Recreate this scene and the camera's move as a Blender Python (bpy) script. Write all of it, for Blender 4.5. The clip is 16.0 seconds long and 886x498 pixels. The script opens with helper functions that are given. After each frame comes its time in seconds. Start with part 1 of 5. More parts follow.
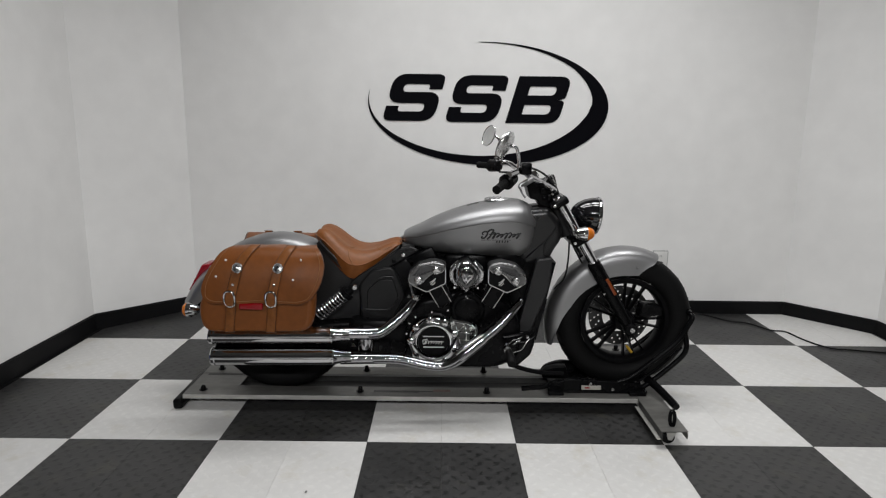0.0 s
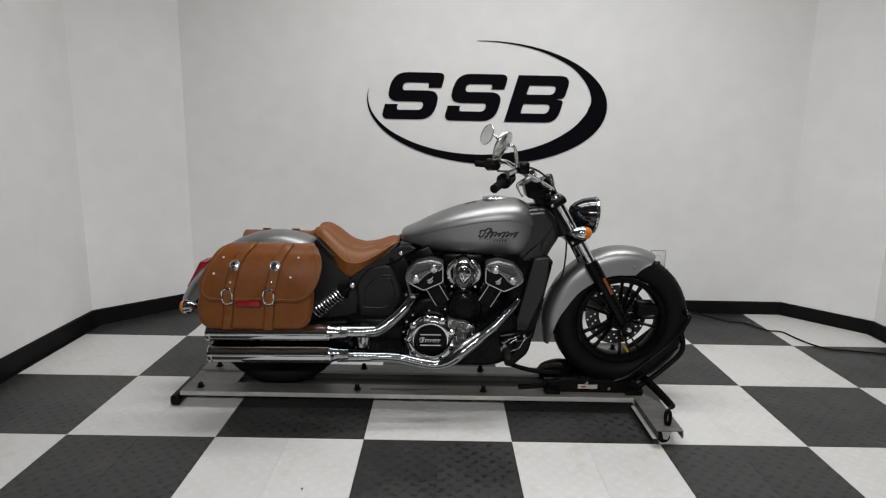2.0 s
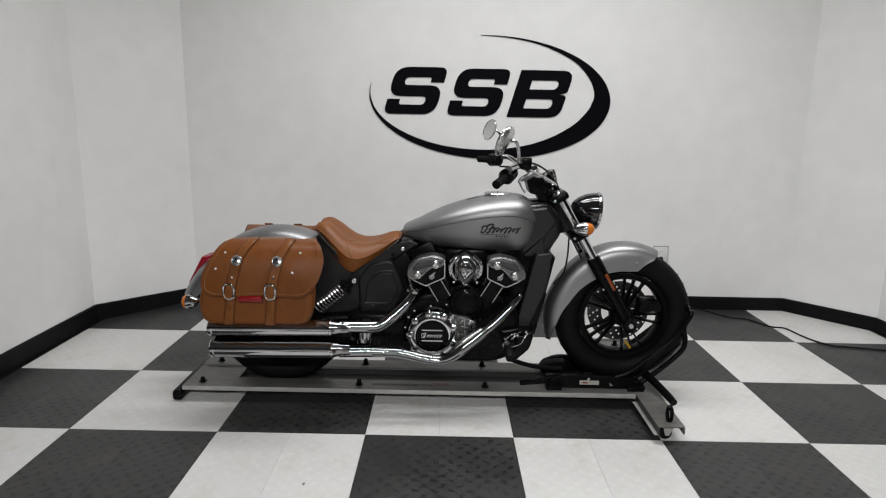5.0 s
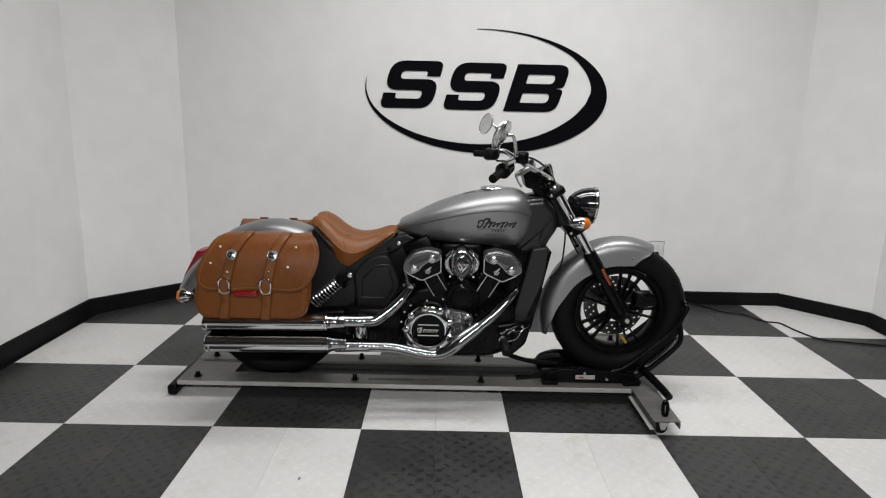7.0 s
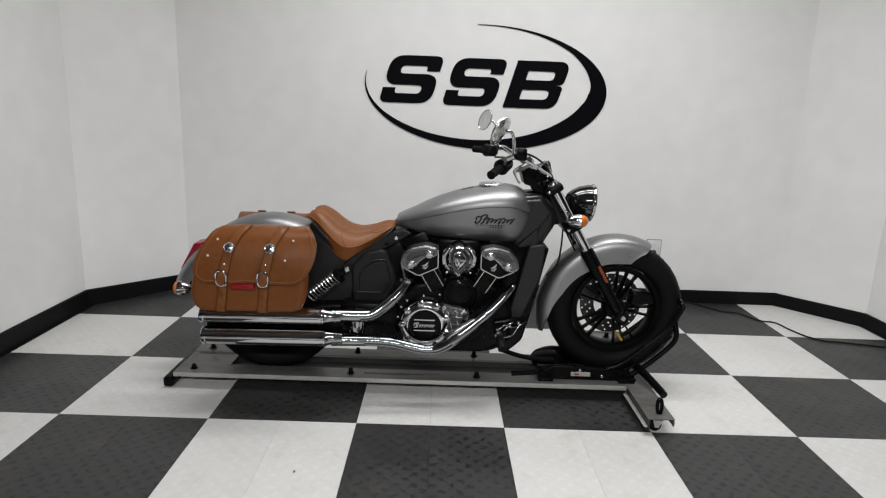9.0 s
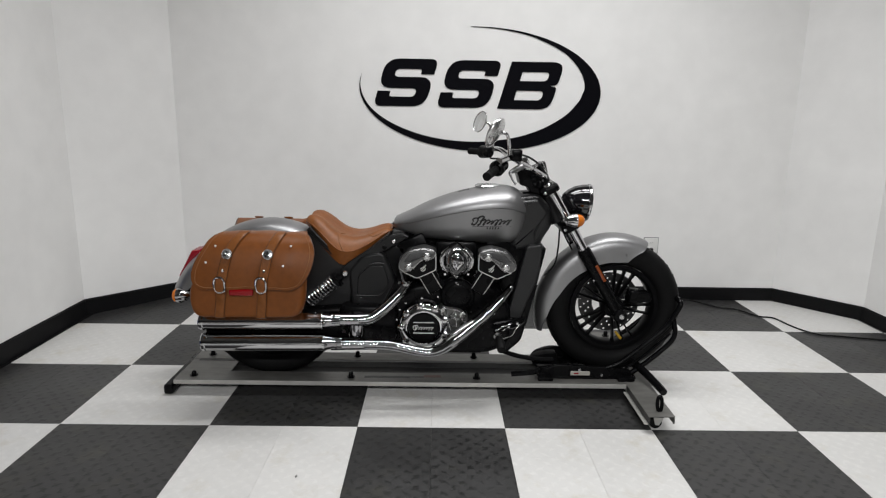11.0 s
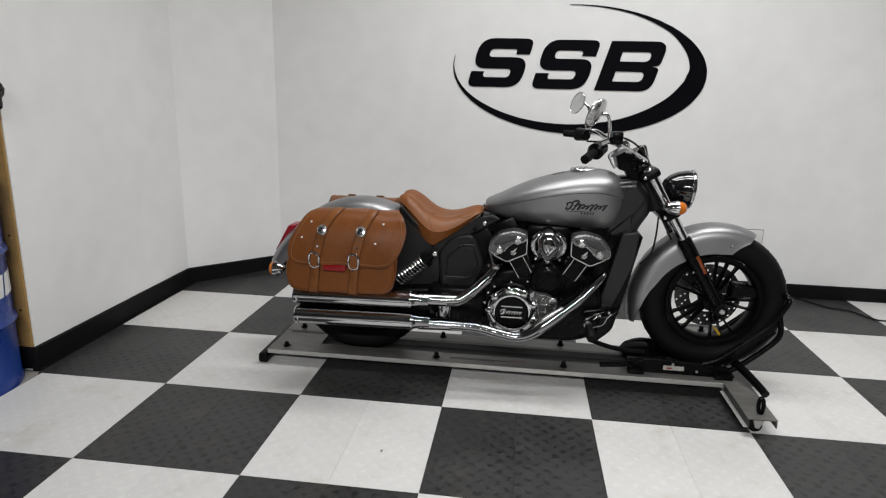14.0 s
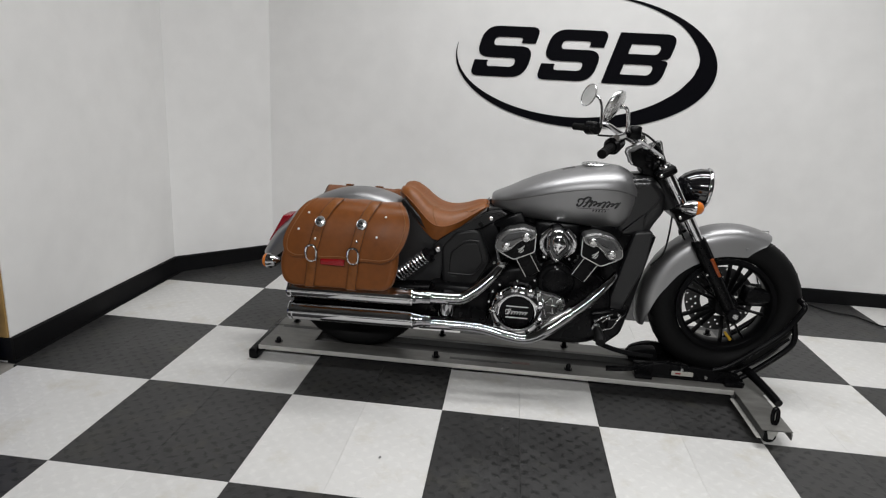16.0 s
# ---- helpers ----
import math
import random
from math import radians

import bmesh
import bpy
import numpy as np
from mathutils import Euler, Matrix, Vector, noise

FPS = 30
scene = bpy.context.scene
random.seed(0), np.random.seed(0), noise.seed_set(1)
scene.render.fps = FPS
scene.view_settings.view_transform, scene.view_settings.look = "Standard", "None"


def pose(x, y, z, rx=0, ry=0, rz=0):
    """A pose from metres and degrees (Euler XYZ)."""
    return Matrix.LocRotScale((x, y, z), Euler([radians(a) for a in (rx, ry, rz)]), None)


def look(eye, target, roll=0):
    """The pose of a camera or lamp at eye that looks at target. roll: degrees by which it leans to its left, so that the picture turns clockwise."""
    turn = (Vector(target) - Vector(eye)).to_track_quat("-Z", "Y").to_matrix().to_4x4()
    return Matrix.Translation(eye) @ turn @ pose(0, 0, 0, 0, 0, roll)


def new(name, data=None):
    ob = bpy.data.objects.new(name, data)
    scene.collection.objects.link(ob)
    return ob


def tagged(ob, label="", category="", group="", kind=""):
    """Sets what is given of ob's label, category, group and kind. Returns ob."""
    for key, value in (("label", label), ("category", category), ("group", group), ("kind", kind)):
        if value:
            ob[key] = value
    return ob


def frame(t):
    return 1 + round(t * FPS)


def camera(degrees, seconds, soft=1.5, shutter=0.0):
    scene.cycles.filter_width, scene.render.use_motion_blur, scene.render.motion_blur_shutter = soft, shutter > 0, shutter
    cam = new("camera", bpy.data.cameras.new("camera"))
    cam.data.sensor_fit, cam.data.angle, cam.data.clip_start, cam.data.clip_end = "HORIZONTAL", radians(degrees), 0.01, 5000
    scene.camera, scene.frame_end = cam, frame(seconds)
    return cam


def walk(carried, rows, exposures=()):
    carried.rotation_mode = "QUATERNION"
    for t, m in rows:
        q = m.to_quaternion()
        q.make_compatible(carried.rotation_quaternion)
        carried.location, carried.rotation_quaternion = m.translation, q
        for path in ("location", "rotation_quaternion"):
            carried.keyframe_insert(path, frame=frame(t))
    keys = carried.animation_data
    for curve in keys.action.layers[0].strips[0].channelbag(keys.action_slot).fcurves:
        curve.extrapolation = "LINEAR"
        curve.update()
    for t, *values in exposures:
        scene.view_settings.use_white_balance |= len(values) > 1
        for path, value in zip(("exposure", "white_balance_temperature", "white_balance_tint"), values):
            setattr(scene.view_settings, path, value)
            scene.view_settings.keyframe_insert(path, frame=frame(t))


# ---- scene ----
cam = camera(70.9, 16.0, soft=1.2)
PATH = [
    (0, (-0.3096, -2.3506, 1.2709), (-0.3082, -0.3881, 0.8853), 0.64),
    (0.2, (-0.3089, -2.3530, 1.2710), (-0.3058, -0.3904, 0.8865), 0.66),
    (0.5, (-0.3079, -2.3567, 1.2712), (-0.3049, -0.3939, 0.8875), 0.75),
    (0.7, (-0.3083, -2.3579, 1.2726), (-0.3052, -0.3953, 0.8876), 0.80),
    (1, (-0.3089, -2.3597, 1.2746), (-0.3012, -0.3977, 0.8866), 0.84),
    (1.2, (-0.3079, -2.3578, 1.2746), (-0.3031, -0.3966, 0.8824), 0.97),
    (1.5, (-0.3064, -2.3549, 1.2746), (-0.3040, -0.3940, 0.8813), 1.14),
    (1.7, (-0.3048, -2.3555, 1.2742), (-0.3005, -0.3952, 0.8777), 1.07),
    (2, (-0.3025, -2.3565, 1.2735), (-0.2984, -0.3951, 0.8824), 1.00),
    (2.2, (-0.3027, -2.3574, 1.2737), (-0.2972, -0.3962, 0.8818), 0.82),
    (2.5, (-0.3029, -2.3588, 1.2741), (-0.2926, -0.3970, 0.8852), 0.81),
    (2.7, (-0.3027, -2.3578, 1.2749), (-0.2924, -0.3958, 0.8869), 0.93),
    (3, (-0.3025, -2.3562, 1.2761), (-0.2983, -0.3946, 0.8860), 0.97),
    (3.2, (-0.3031, -2.3546, 1.2751), (-0.3010, -0.3945, 0.8775), 1.00),
    (3.5, (-0.3040, -2.3521, 1.2736), (-0.3008, -0.3923, 0.8746), 1.06),
    (3.7, (-0.3016, -2.3522, 1.2746), (-0.3012, -0.3923, 0.8761), 0.95),
    (4, (-0.2981, -2.3524, 1.2762), (-0.3029, -0.3933, 0.8739), 1.01),
    (4.2, (-0.2981, -2.3524, 1.2762), (-0.3048, -0.3937, 0.8721), 1.09),
    (6.3, (-0.3027, -2.3488, 1.2775), (-0.2959, -0.3913, 0.8674), 1.04),
    (6.5, (-0.3027, -2.3488, 1.2775), (-0.2912, -0.3915, 0.8666), 1.14),
    (6.7, (-0.3026, -2.3469, 1.2758), (-0.2871, -0.3922, 0.8527), 1.26),
    (7, (-0.3024, -2.3440, 1.2732), (-0.2918, -0.3894, 0.8494), 1.26),
    (7.2, (-0.3045, -2.3431, 1.2727), (-0.2941, -0.3871, 0.8553), 1.26),
    (7.5, (-0.3076, -2.3417, 1.2719), (-0.2974, -0.3876, 0.8462), 1.18),
    (7.7, (-0.3070, -2.3445, 1.2733), (-0.2963, -0.3905, 0.8472), 1.21),
    (8, (-0.3060, -2.3488, 1.2754), (-0.2909, -0.3945, 0.8507), 1.58),
    (8.2, (-0.3042, -2.3497, 1.2737), (-0.2846, -0.3947, 0.8525), 1.79),
    (8.5, (-0.3015, -2.3511, 1.2712), (-0.2742, -0.4002, 0.8318), 1.85),
    (8.7, (-0.3009, -2.3493, 1.2724), (-0.2727, -0.3989, 0.8307), 2.04),
    (9, (-0.3001, -2.3467, 1.2742), (-0.2824, -0.3953, 0.8362), 2.05),
    (11.3, (-0.2965, -2.3532, 1.2767), (-0.2714, -0.4005, 0.8451), 0.86),
    (11.5, (-0.2965, -2.3532, 1.2767), (-0.2711, -0.4011, 0.8423), 0.84),
    (12, (-0.2897, -2.3604, 1.2797), (-0.2920, -0.4094, 0.8399), 1.09),
    (12.1, (-0.2946, -2.3580, 1.2787), (-0.3063, -0.4058, 0.8439), 1.67),
    (12.2, (-0.2995, -2.3556, 1.2777), (-0.3221, -0.4037, 0.8421), 1.76),
    (12.3, (-0.3044, -2.3531, 1.2766), (-0.3405, -0.4021, 0.8382), 2.32),
    (12.4, (-0.3093, -2.3507, 1.2756), (-0.3764, -0.4034, 0.8244), 2.05),
    (12.5, (-0.3142, -2.3483, 1.2746), (-0.4271, -0.4017, 0.8294), 1.27),
    (12.6, (-0.3169, -2.3461, 1.2742), (-0.4770, -0.4011, 0.8366), 1.12),
    (12.7, (-0.3196, -2.3439, 1.2737), (-0.5106, -0.4029, 0.8310), 1.06),
    (12.8, (-0.3222, -2.3417, 1.2733), (-0.5325, -0.4042, 0.8240), 1.09),
    (12.9, (-0.3249, -2.3395, 1.2728), (-0.5408, -0.4020, 0.8262), 1.24),
    (13, (-0.3276, -2.3373, 1.2724), (-0.5397, -0.3997, 0.8242), 1.29),
    (13.1, (-0.3297, -2.3356, 1.2710), (-0.5427, -0.3994, 0.8177), 1.39),
    (13.2, (-0.3318, -2.3339, 1.2696), (-0.5518, -0.4005, 0.8077), 1.31),
    (13.3, (-0.3338, -2.3323, 1.2682), (-0.5661, -0.4009, 0.8036), 1.24),
    (13.4, (-0.3359, -2.3306, 1.2668), (-0.5765, -0.4003, 0.8019), 1.30),
    (13.5, (-0.3380, -2.3289, 1.2654), (-0.5833, -0.4007, 0.7945), 1.30),
    (14, (-0.3357, -2.3268, 1.2626), (-0.5720, -0.4015, 0.7753), 1.41),
    (14.5, (-0.3358, -2.3199, 1.2567), (-0.5872, -0.3989, 0.7600), 1.18),
    (15, (-0.3458, -2.3175, 1.2541), (-0.6022, -0.4021, 0.7388), 1.38),
    (15.1, (-0.3487, -2.3152, 1.2540), (-0.6020, -0.3990, 0.7402), 1.39),
    (15.2, (-0.3516, -2.3129, 1.2540), (-0.6052, -0.3996, 0.7297), 1.23),
    (15.3, (-0.3546, -2.3106, 1.2539), (-0.6070, -0.3981, 0.7262), 1.12),
    (15.4, (-0.3575, -2.3083, 1.2539), (-0.6038, -0.3921, 0.7366), 1.15),
    (15.5, (-0.3604, -2.3060, 1.2538), (-0.6015, -0.3851, 0.7516), 1.12),
    (15.6, (-0.3724, -2.2859, 1.2519), (-0.6169, -0.3644, 0.7540), 0.94),
    (15.7, (-0.3844, -2.2658, 1.2501), (-0.6253, -0.3421, 0.7589), 1.24),
    (15.8, (-0.3964, -2.2456, 1.2482), (-0.6358, -0.3192, 0.7670), 1.73),
    (15.9, (-0.4084, -2.2255, 1.2464), (-0.6323, -0.2995, 0.7561), 2.55),
    (16, (-0.4204, -2.2054, 1.2445), (-0.6129, -0.2819, 0.7317), 3.11),
]
walk(cam, [(t, look(eye, target, roll)) for t, eye, target, roll in PATH],
     exposures=((0, -0.13), (1.5, -0.10), (2.5, -0.08), (3.5, -0.03), (6.5, 0.0), (7.5, 0.05), (9, 0.05), (11.5, 0.1), (13, 0.08), (16, 0.06)))

# ---- light ----
world = bpy.data.worlds.new("shop_air")
scene.world = world
world.use_nodes = True
world.node_tree.nodes["Background"].inputs[0].default_value = (0.9, 0.95, 1.0, 1)
world.node_tree.nodes["Background"].inputs[1].default_value = 0.05


def ceiling_lamp(x, y, z, sx, sy, watts, color=(1.0, 1.0, 1.0)):
    data = bpy.data.lights.new("ceiling_lamp", "AREA")
    data.shape, data.size, data.size_y, data.energy, data.color = "RECTANGLE", sx, sy, watts, color
    data.spread = radians(168)       # narrowed, so that the wall tops get less light
    ob = new("ceiling_lamp", data)
    ob.matrix_world = pose(x, y, z)
    return ob


CEIL = 3.1
# rows of strip lights along x: x, y, length, width, watts
LAMPS = [(0.12 + side * 0.68, y, 1.22, d, w) for y, d, pair in ((0.55, 0.36, (18, 20)), (-0.10, 0.20, (12.5, 14)), (-4.8, 0.20, (164, 146))) for side, w in zip((-1, 1), pair)]
for lx, ly, lsx, lsy, lw in LAMPS:
    ceiling_lamp(lx, ly, CEIL - 0.075, lsx, lsy, lw)


# ---- materials ----
def material(name, color, rough=0.5, metal=0.0, vary=0.12, grain=60.0, cloud=3.0, bump=0.0, bump_scale=200.0,
             rough_vary=0.08, coat=0.0, per_object=0.0, ior=1.5, stretch=None):
    """A surface with variation at two scales, in metres."""
    m = bpy.data.materials.new(name)
    m.use_nodes = True
    nt = m.node_tree
    bsdf = nt.nodes["Principled BSDF"]
    N, link = nt.nodes.new, nt.links.new
    tc = N("ShaderNodeTexCoord")
    fine, big = N("ShaderNodeTexNoise"), N("ShaderNodeTexNoise")
    where = tc.outputs["Object"]
    if stretch:
        mp = N("ShaderNodeMapping")
        mp.inputs["Scale"].default_value = stretch
        link(where, mp.inputs["Vector"])
        where = mp.outputs[0]
    for n, s, d in ((fine, grain, 4), (big, cloud, 3)):
        n.inputs["Scale"].default_value, n.inputs["Detail"].default_value = s, d
        link(where, n.inputs["Vector"])
    add = N("ShaderNodeMath")
    add.operation = "ADD"
    link(fine.outputs["Fac"], add.inputs[0])
    link(big.outputs["Fac"], add.inputs[1])
    last = add
    if per_object:
        info, mul, plus = N("ShaderNodeObjectInfo"), N("ShaderNodeMath"), N("ShaderNodeMath")
        mul.operation, mul.inputs[1].default_value = "MULTIPLY", per_object
        plus.operation = "ADD"
        link(info.outputs["Random"], mul.inputs[0])
        link(mul.outputs[0], plus.inputs[0])
        link(add.outputs[0], plus.inputs[1])
        last = plus
    ramp = N("ShaderNodeMapRange")
    ramp.inputs["From Min"].default_value, ramp.inputs["From Max"].default_value = 0.6, 1.4
    ramp.inputs["To Min"].default_value, ramp.inputs["To Max"].default_value = 1 - vary, 1 + vary
    link(last.outputs[0], ramp.inputs["Value"])
    mix = N("ShaderNodeVectorMath")
    mix.operation = "SCALE"
    mix.inputs[0].default_value = color
    link(ramp.outputs[0], mix.inputs["Scale"])
    link(mix.outputs[0], bsdf.inputs["Base Color"])
    rr = N("ShaderNodeMapRange")
    rr.inputs["From Min"].default_value, rr.inputs["From Max"].default_value = 0.3, 0.7
    rr.inputs["To Min"].default_value, rr.inputs["To Max"].default_value = max(0.0, rough - rough_vary), min(1.0, rough + rough_vary)
    link(big.outputs["Fac"], rr.inputs["Value"])
    link(rr.outputs[0], bsdf.inputs["Roughness"])
    bsdf.inputs["Metallic"].default_value = metal
    bsdf.inputs["IOR"].default_value = ior
    bsdf.inputs["Coat Weight"].default_value = coat
    bsdf.inputs["Coat Roughness"].default_value = 0.08
    if bump:
        bn, bp = N("ShaderNodeTexNoise"), N("ShaderNodeBump")
        bn.inputs["Scale"].default_value, bn.inputs["Detail"].default_value = bump_scale, 3
        bp.inputs["Strength"].default_value, bp.inputs["Distance"].default_value = bump, 0.002
        link(tc.outputs["Object"], bn.inputs["Vector"])
        link(bn.outputs["Fac"], bp.inputs["Height"])
        link(bp.outputs[0], bsdf.inputs["Normal"])
    return m


def tile_material(name, color, rough, vary, mark, stain):
    """Moulded floor tile: rows of small lozenges, scuffs, yellowed patches and a slight difference from tile to tile."""
    m = material(name, color, rough, 0, vary, 26, 3.0, per_object=0.35)
    nt = m.node_tree
    N, link = nt.nodes.new, nt.links.new
    bsdf = nt.nodes["Principled BSDF"]
    geo = N("ShaderNodeNewGeometry")
    # lozenges on a slanted lattice, turned by a quarter from one to the next, a little unsure at their edges
    PITCH = 0.046
    mp, wob, mix_in = N("ShaderNodeMapping"), N("ShaderNodeTexNoise"), N("ShaderNodeVectorMath")
    mp.inputs["Scale"].default_value = (1 / PITCH, 1 / PITCH, 1.0)
    mp.inputs["Rotation"].default_value = (0, 0, radians(45))
    link(geo.outputs["Position"], mp.inputs["Vector"])
    wob.inputs["Scale"].default_value, wob.inputs["Detail"].default_value = 45, 2
    link(geo.outputs["Position"], wob.inputs["Vector"])
    mix_in.operation, mix_in.inputs[1].default_value = "MULTIPLY_ADD", (0.9, 0.9, 0.0)
    link(wob.outputs["Color"], mix_in.inputs[0])
    link(mp.outputs[0], mix_in.inputs[2])
    sep = N("ShaderNodeSeparateXYZ")
    link(mix_in.outputs[0], sep.inputs[0])

    def calc(op, p, q=None):
        n = N("ShaderNodeMath")
        n.operation = op
        for k, v in enumerate((p, q)):
            if v is None:
                continue
            if isinstance(v, (int, float)):
                n.inputs[k].default_value = v
            else:
                link(v, n.inputs[k])
        return n.outputs[0]

    away = [calc("ABSOLUTE", calc("SUBTRACT", calc("FRACT", sep.outputs[k]), 0.5)) for k in (0, 1)]
    odd = calc("FLOORED_MODULO", calc("ADD", calc("FLOOR", sep.outputs[0]), calc("FLOOR", sep.outputs[1])), 2.0)
    swap = calc("MULTIPLY", calc("SUBTRACT", away[1], away[0]), odd)
    along, across = calc("ADD", away[0], swap), calc("SUBTRACT", away[1], swap)
    loz = N("ShaderNodeMapRange")
    loz.inputs["From Min"].default_value, loz.inputs["From Max"].default_value = 0.45, 1.35
    loz.inputs["To Min"].default_value, loz.inputs["To Max"].default_value = 1.0, 0.0
    link(calc("ADD", calc("DIVIDE", along, 0.45), calc("DIVIDE", across, 0.24)), loz.inputs["Value"])
    wear = N("ShaderNodeTexNoise")
    wear.inputs["Scale"].default_value, wear.inputs["Detail"].default_value = 2.6, 4
    link(geo.outputs["Position"], wear.inputs["Vector"])
    worn = N("ShaderNodeMapRange")
    worn.inputs["From Min"].default_value, worn.inputs["From Max"].default_value = 0.26, 0.50
    link(wear.outputs["Fac"], worn.inputs["Value"])
    amount = N("ShaderNodeMath")
    amount.operation = "MULTIPLY"
    link(loz.outputs[0], amount.inputs[0])
    link(worn.outputs[0], amount.inputs[1])
    # mark puts the lozenges' dust and their differing sheen into the colour
    tint = N("ShaderNodeMapRange")
    tint.inputs["To Min"].default_value, tint.inputs["To Max"].default_value = 1.0, mark
    link(amount.outputs[0], tint.inputs["Value"])
    mul = N("ShaderNodeVectorMath")
    mul.operation = "SCALE"
    old = bsdf.inputs["Base Color"].links[0].from_socket
    link(old, mul.inputs[0])
    link(tint.outputs[0], mul.inputs["Scale"])
    # yellowed, dirty patches
    dirt = N("ShaderNodeTexNoise")
    dirt.inputs["Scale"].default_value, dirt.inputs["Detail"].default_value = 5.5, 6
    dirt.inputs["Roughness"].default_value = 0.65
    link(geo.outputs["Position"], dirt.inputs["Vector"])
    spot = N("ShaderNodeMapRange")
    spot.inputs["From Min"].default_value, spot.inputs["From Max"].default_value = 0.55, 0.75
    spot.inputs["To Min"].default_value, spot.inputs["To Max"].default_value = 0.0, 0.75
    link(dirt.outputs["Fac"], spot.inputs["Value"])
    mix = N("ShaderNodeMix")
    mix.data_type = "RGBA"
    link(spot.outputs[0], mix.inputs["Factor"])
    link(mul.outputs[0], mix.inputs["A"])
    mix.inputs["B"].default_value = (*stain, 1)
    link(mix.outputs["Result"], bsdf.inputs["Base Color"])
    bp = N("ShaderNodeBump")
    bp.inputs["Strength"].default_value, bp.inputs["Distance"].default_value = 0.4, 0.0013
    link(loz.outputs[0], bp.inputs["Height"])
    link(bp.outputs[0], bsdf.inputs["Normal"])
    return m


def glass(name, color, rough=0.02):
    m = bpy.data.materials.new(name)
    m.use_nodes = True
    b = m.node_tree.nodes["Principled BSDF"]
    b.inputs["Base Color"].default_value = (*color, 1)
    b.inputs["Roughness"].default_value = rough
    # light caught by the lip is put into a brighter metal than the rail's
    b.inputs["Transmission Weight"].default_value = 1.0
    b.inputs["IOR"].default_value = 1.45
    return m


WALL = material("white_wall_paint", (0.79, 0.785, 0.775), 0.55, 0, 0.05, 7, 1.3, 0.08, 350)
CEILING = material("ceiling_grey", (0.13, 0.13, 0.13), 0.8, 0, 0.03, 30, 1)
SHOP = material("shop_grey_wall", (0.05, 0.05, 0.053), 0.7, 0, 0.1, 20, 0.8)
BASE = material("black_rubber_base", (0.005, 0.005, 0.0056), 0.55, 0, 0.2, 60, 4, ior=1.22)
CONCRETE = material("grey_concrete", (0.26, 0.245, 0.22), 0.75, 0, 0.2, 60, 3, 0.3, 120)
TILE_W = tile_material("white_floor_tile", (0.625, 0.619, 0.604), 0.42, 0.06, 1.06, (0.53, 0.50, 0.43))
TILE_B = tile_material("charcoal_floor_tile", (0.0240, 0.0237, 0.0237), 0.44, 0.48, 0.24, (0.052, 0.050, 0.038))
VINYL = material("black_vinyl", (0.0032, 0.0032, 0.0048), 0.5, 0, 0.1, 60, 4, ior=1.12)
SILVER = material("silver_metallic_paint", (0.285, 0.284, 0.288), 0.42, 0.90, 0.06, 900, 5, 0, 0, 0.04, 0.10)
GREY = material("grey_cast_frame", (0.0125, 0.0125, 0.0134), 0.42, 0.2, 0.1, 120, 6, 0.1, 500)
DARK = material("dark_grey_plastic", (0.0072, 0.0072, 0.0078), 0.36, 0, 0.12, 150, 8, 0.1, 600, ior=1.38)
BLACK = material("black_engine_paint", (0.003, 0.003, 0.0034), 0.26, 0.0, 0.2, 80, 8, 0.05, 500, ior=1.2)
GLOSS = material("gloss_black_paint", (0.006, 0.006, 0.007), 0.08, 0.0, 0.1, 80, 8, 0, 0, 0.03, 0.6)
RUBBER = material("tyre_rubber", (0.0045, 0.0045, 0.0047), 0.6, 0, 0.25, 90, 7, 0.2, 300, ior=1.22)
RIM = material("satin_black_wheel", (0.0035, 0.0035, 0.004), 0.4, 0.0, 0.2, 80, 8, ior=1.16)
CHROME = material("chrome", (0.58, 0.58, 0.59), 0.022, 1.0, 0.04, 60, 9, 0, 0, 0.012)
PIPE = material("exhaust_chrome", (0.30, 0.30, 0.31), 0.045, 1.0, 0.10, 60, 9, 0.02, 18, 0.02)
LINE = material("bright_machined_line", (0.72, 0.72, 0.71), 0.5, 0.35, 0.06, 200, 9)
PANEL = material("grey_satin_panel", (0.075, 0.075, 0.077), 0.34, 0.7, 0.3, 140, 30, 0.3, 120)
SPRING = material("bright_spring_steel", (0.58, 0.58, 0.60), 0.14, 0.9, 0.06, 60, 9)
CASTALU = material("rough_alloy_recess_shade", (0.13, 0.13, 0.128), 0.36, 0.9, 0.22, 90, 20, 0.35, 120)
ROCKER = material("dark_satin_alloy", (0.14, 0.14, 0.14), 0.30, 0.9, 0.12, 120, 9, 0.1, 300)
DISC = material("brake_disc_steel", (0.06, 0.06, 0.06), 0.38, 0.9, 0.15, 120, 9, 0.1, 300)
PALE = material("pale_polished_alloy", (0.62, 0.62, 0.62), 0.24, 0.95, 0.06, 60, 9)
CASTING = material("charcoal_cast_frame", (0.0105, 0.0105, 0.0113), 0.34, 0.1, 0.12, 120, 6, 0.1, 500)
SATIN = material("satin_cast_aluminium", (0.46, 0.46, 0.46), 0.22, 1.0, 0.1, 120, 9, 0.1, 300)
MACHINED = material("machined_edge", (0.60, 0.60, 0.60), 0.25, 1.0, 0.06, 200, 9)
ALU = material("brushed_aluminium", (0.16, 0.157, 0.147), 0.42, 0.5, 0.28, 40, 5, 0.1, 300, 0.14, stretch=(0.35, 1.0, 1.0))
LEATHER = material("tan_leather", (0.163, 0.0485, 0.0066), 0.45, 0, 0.18, 45, 5, 0.18, 95, 0.1, ior=1.4)
STRAP = material("worn_strap_leather", (0.174, 0.057, 0.0100), 0.46, 0, 0.28, 90, 14, 0.3, 160, 0.1, ior=1.4)
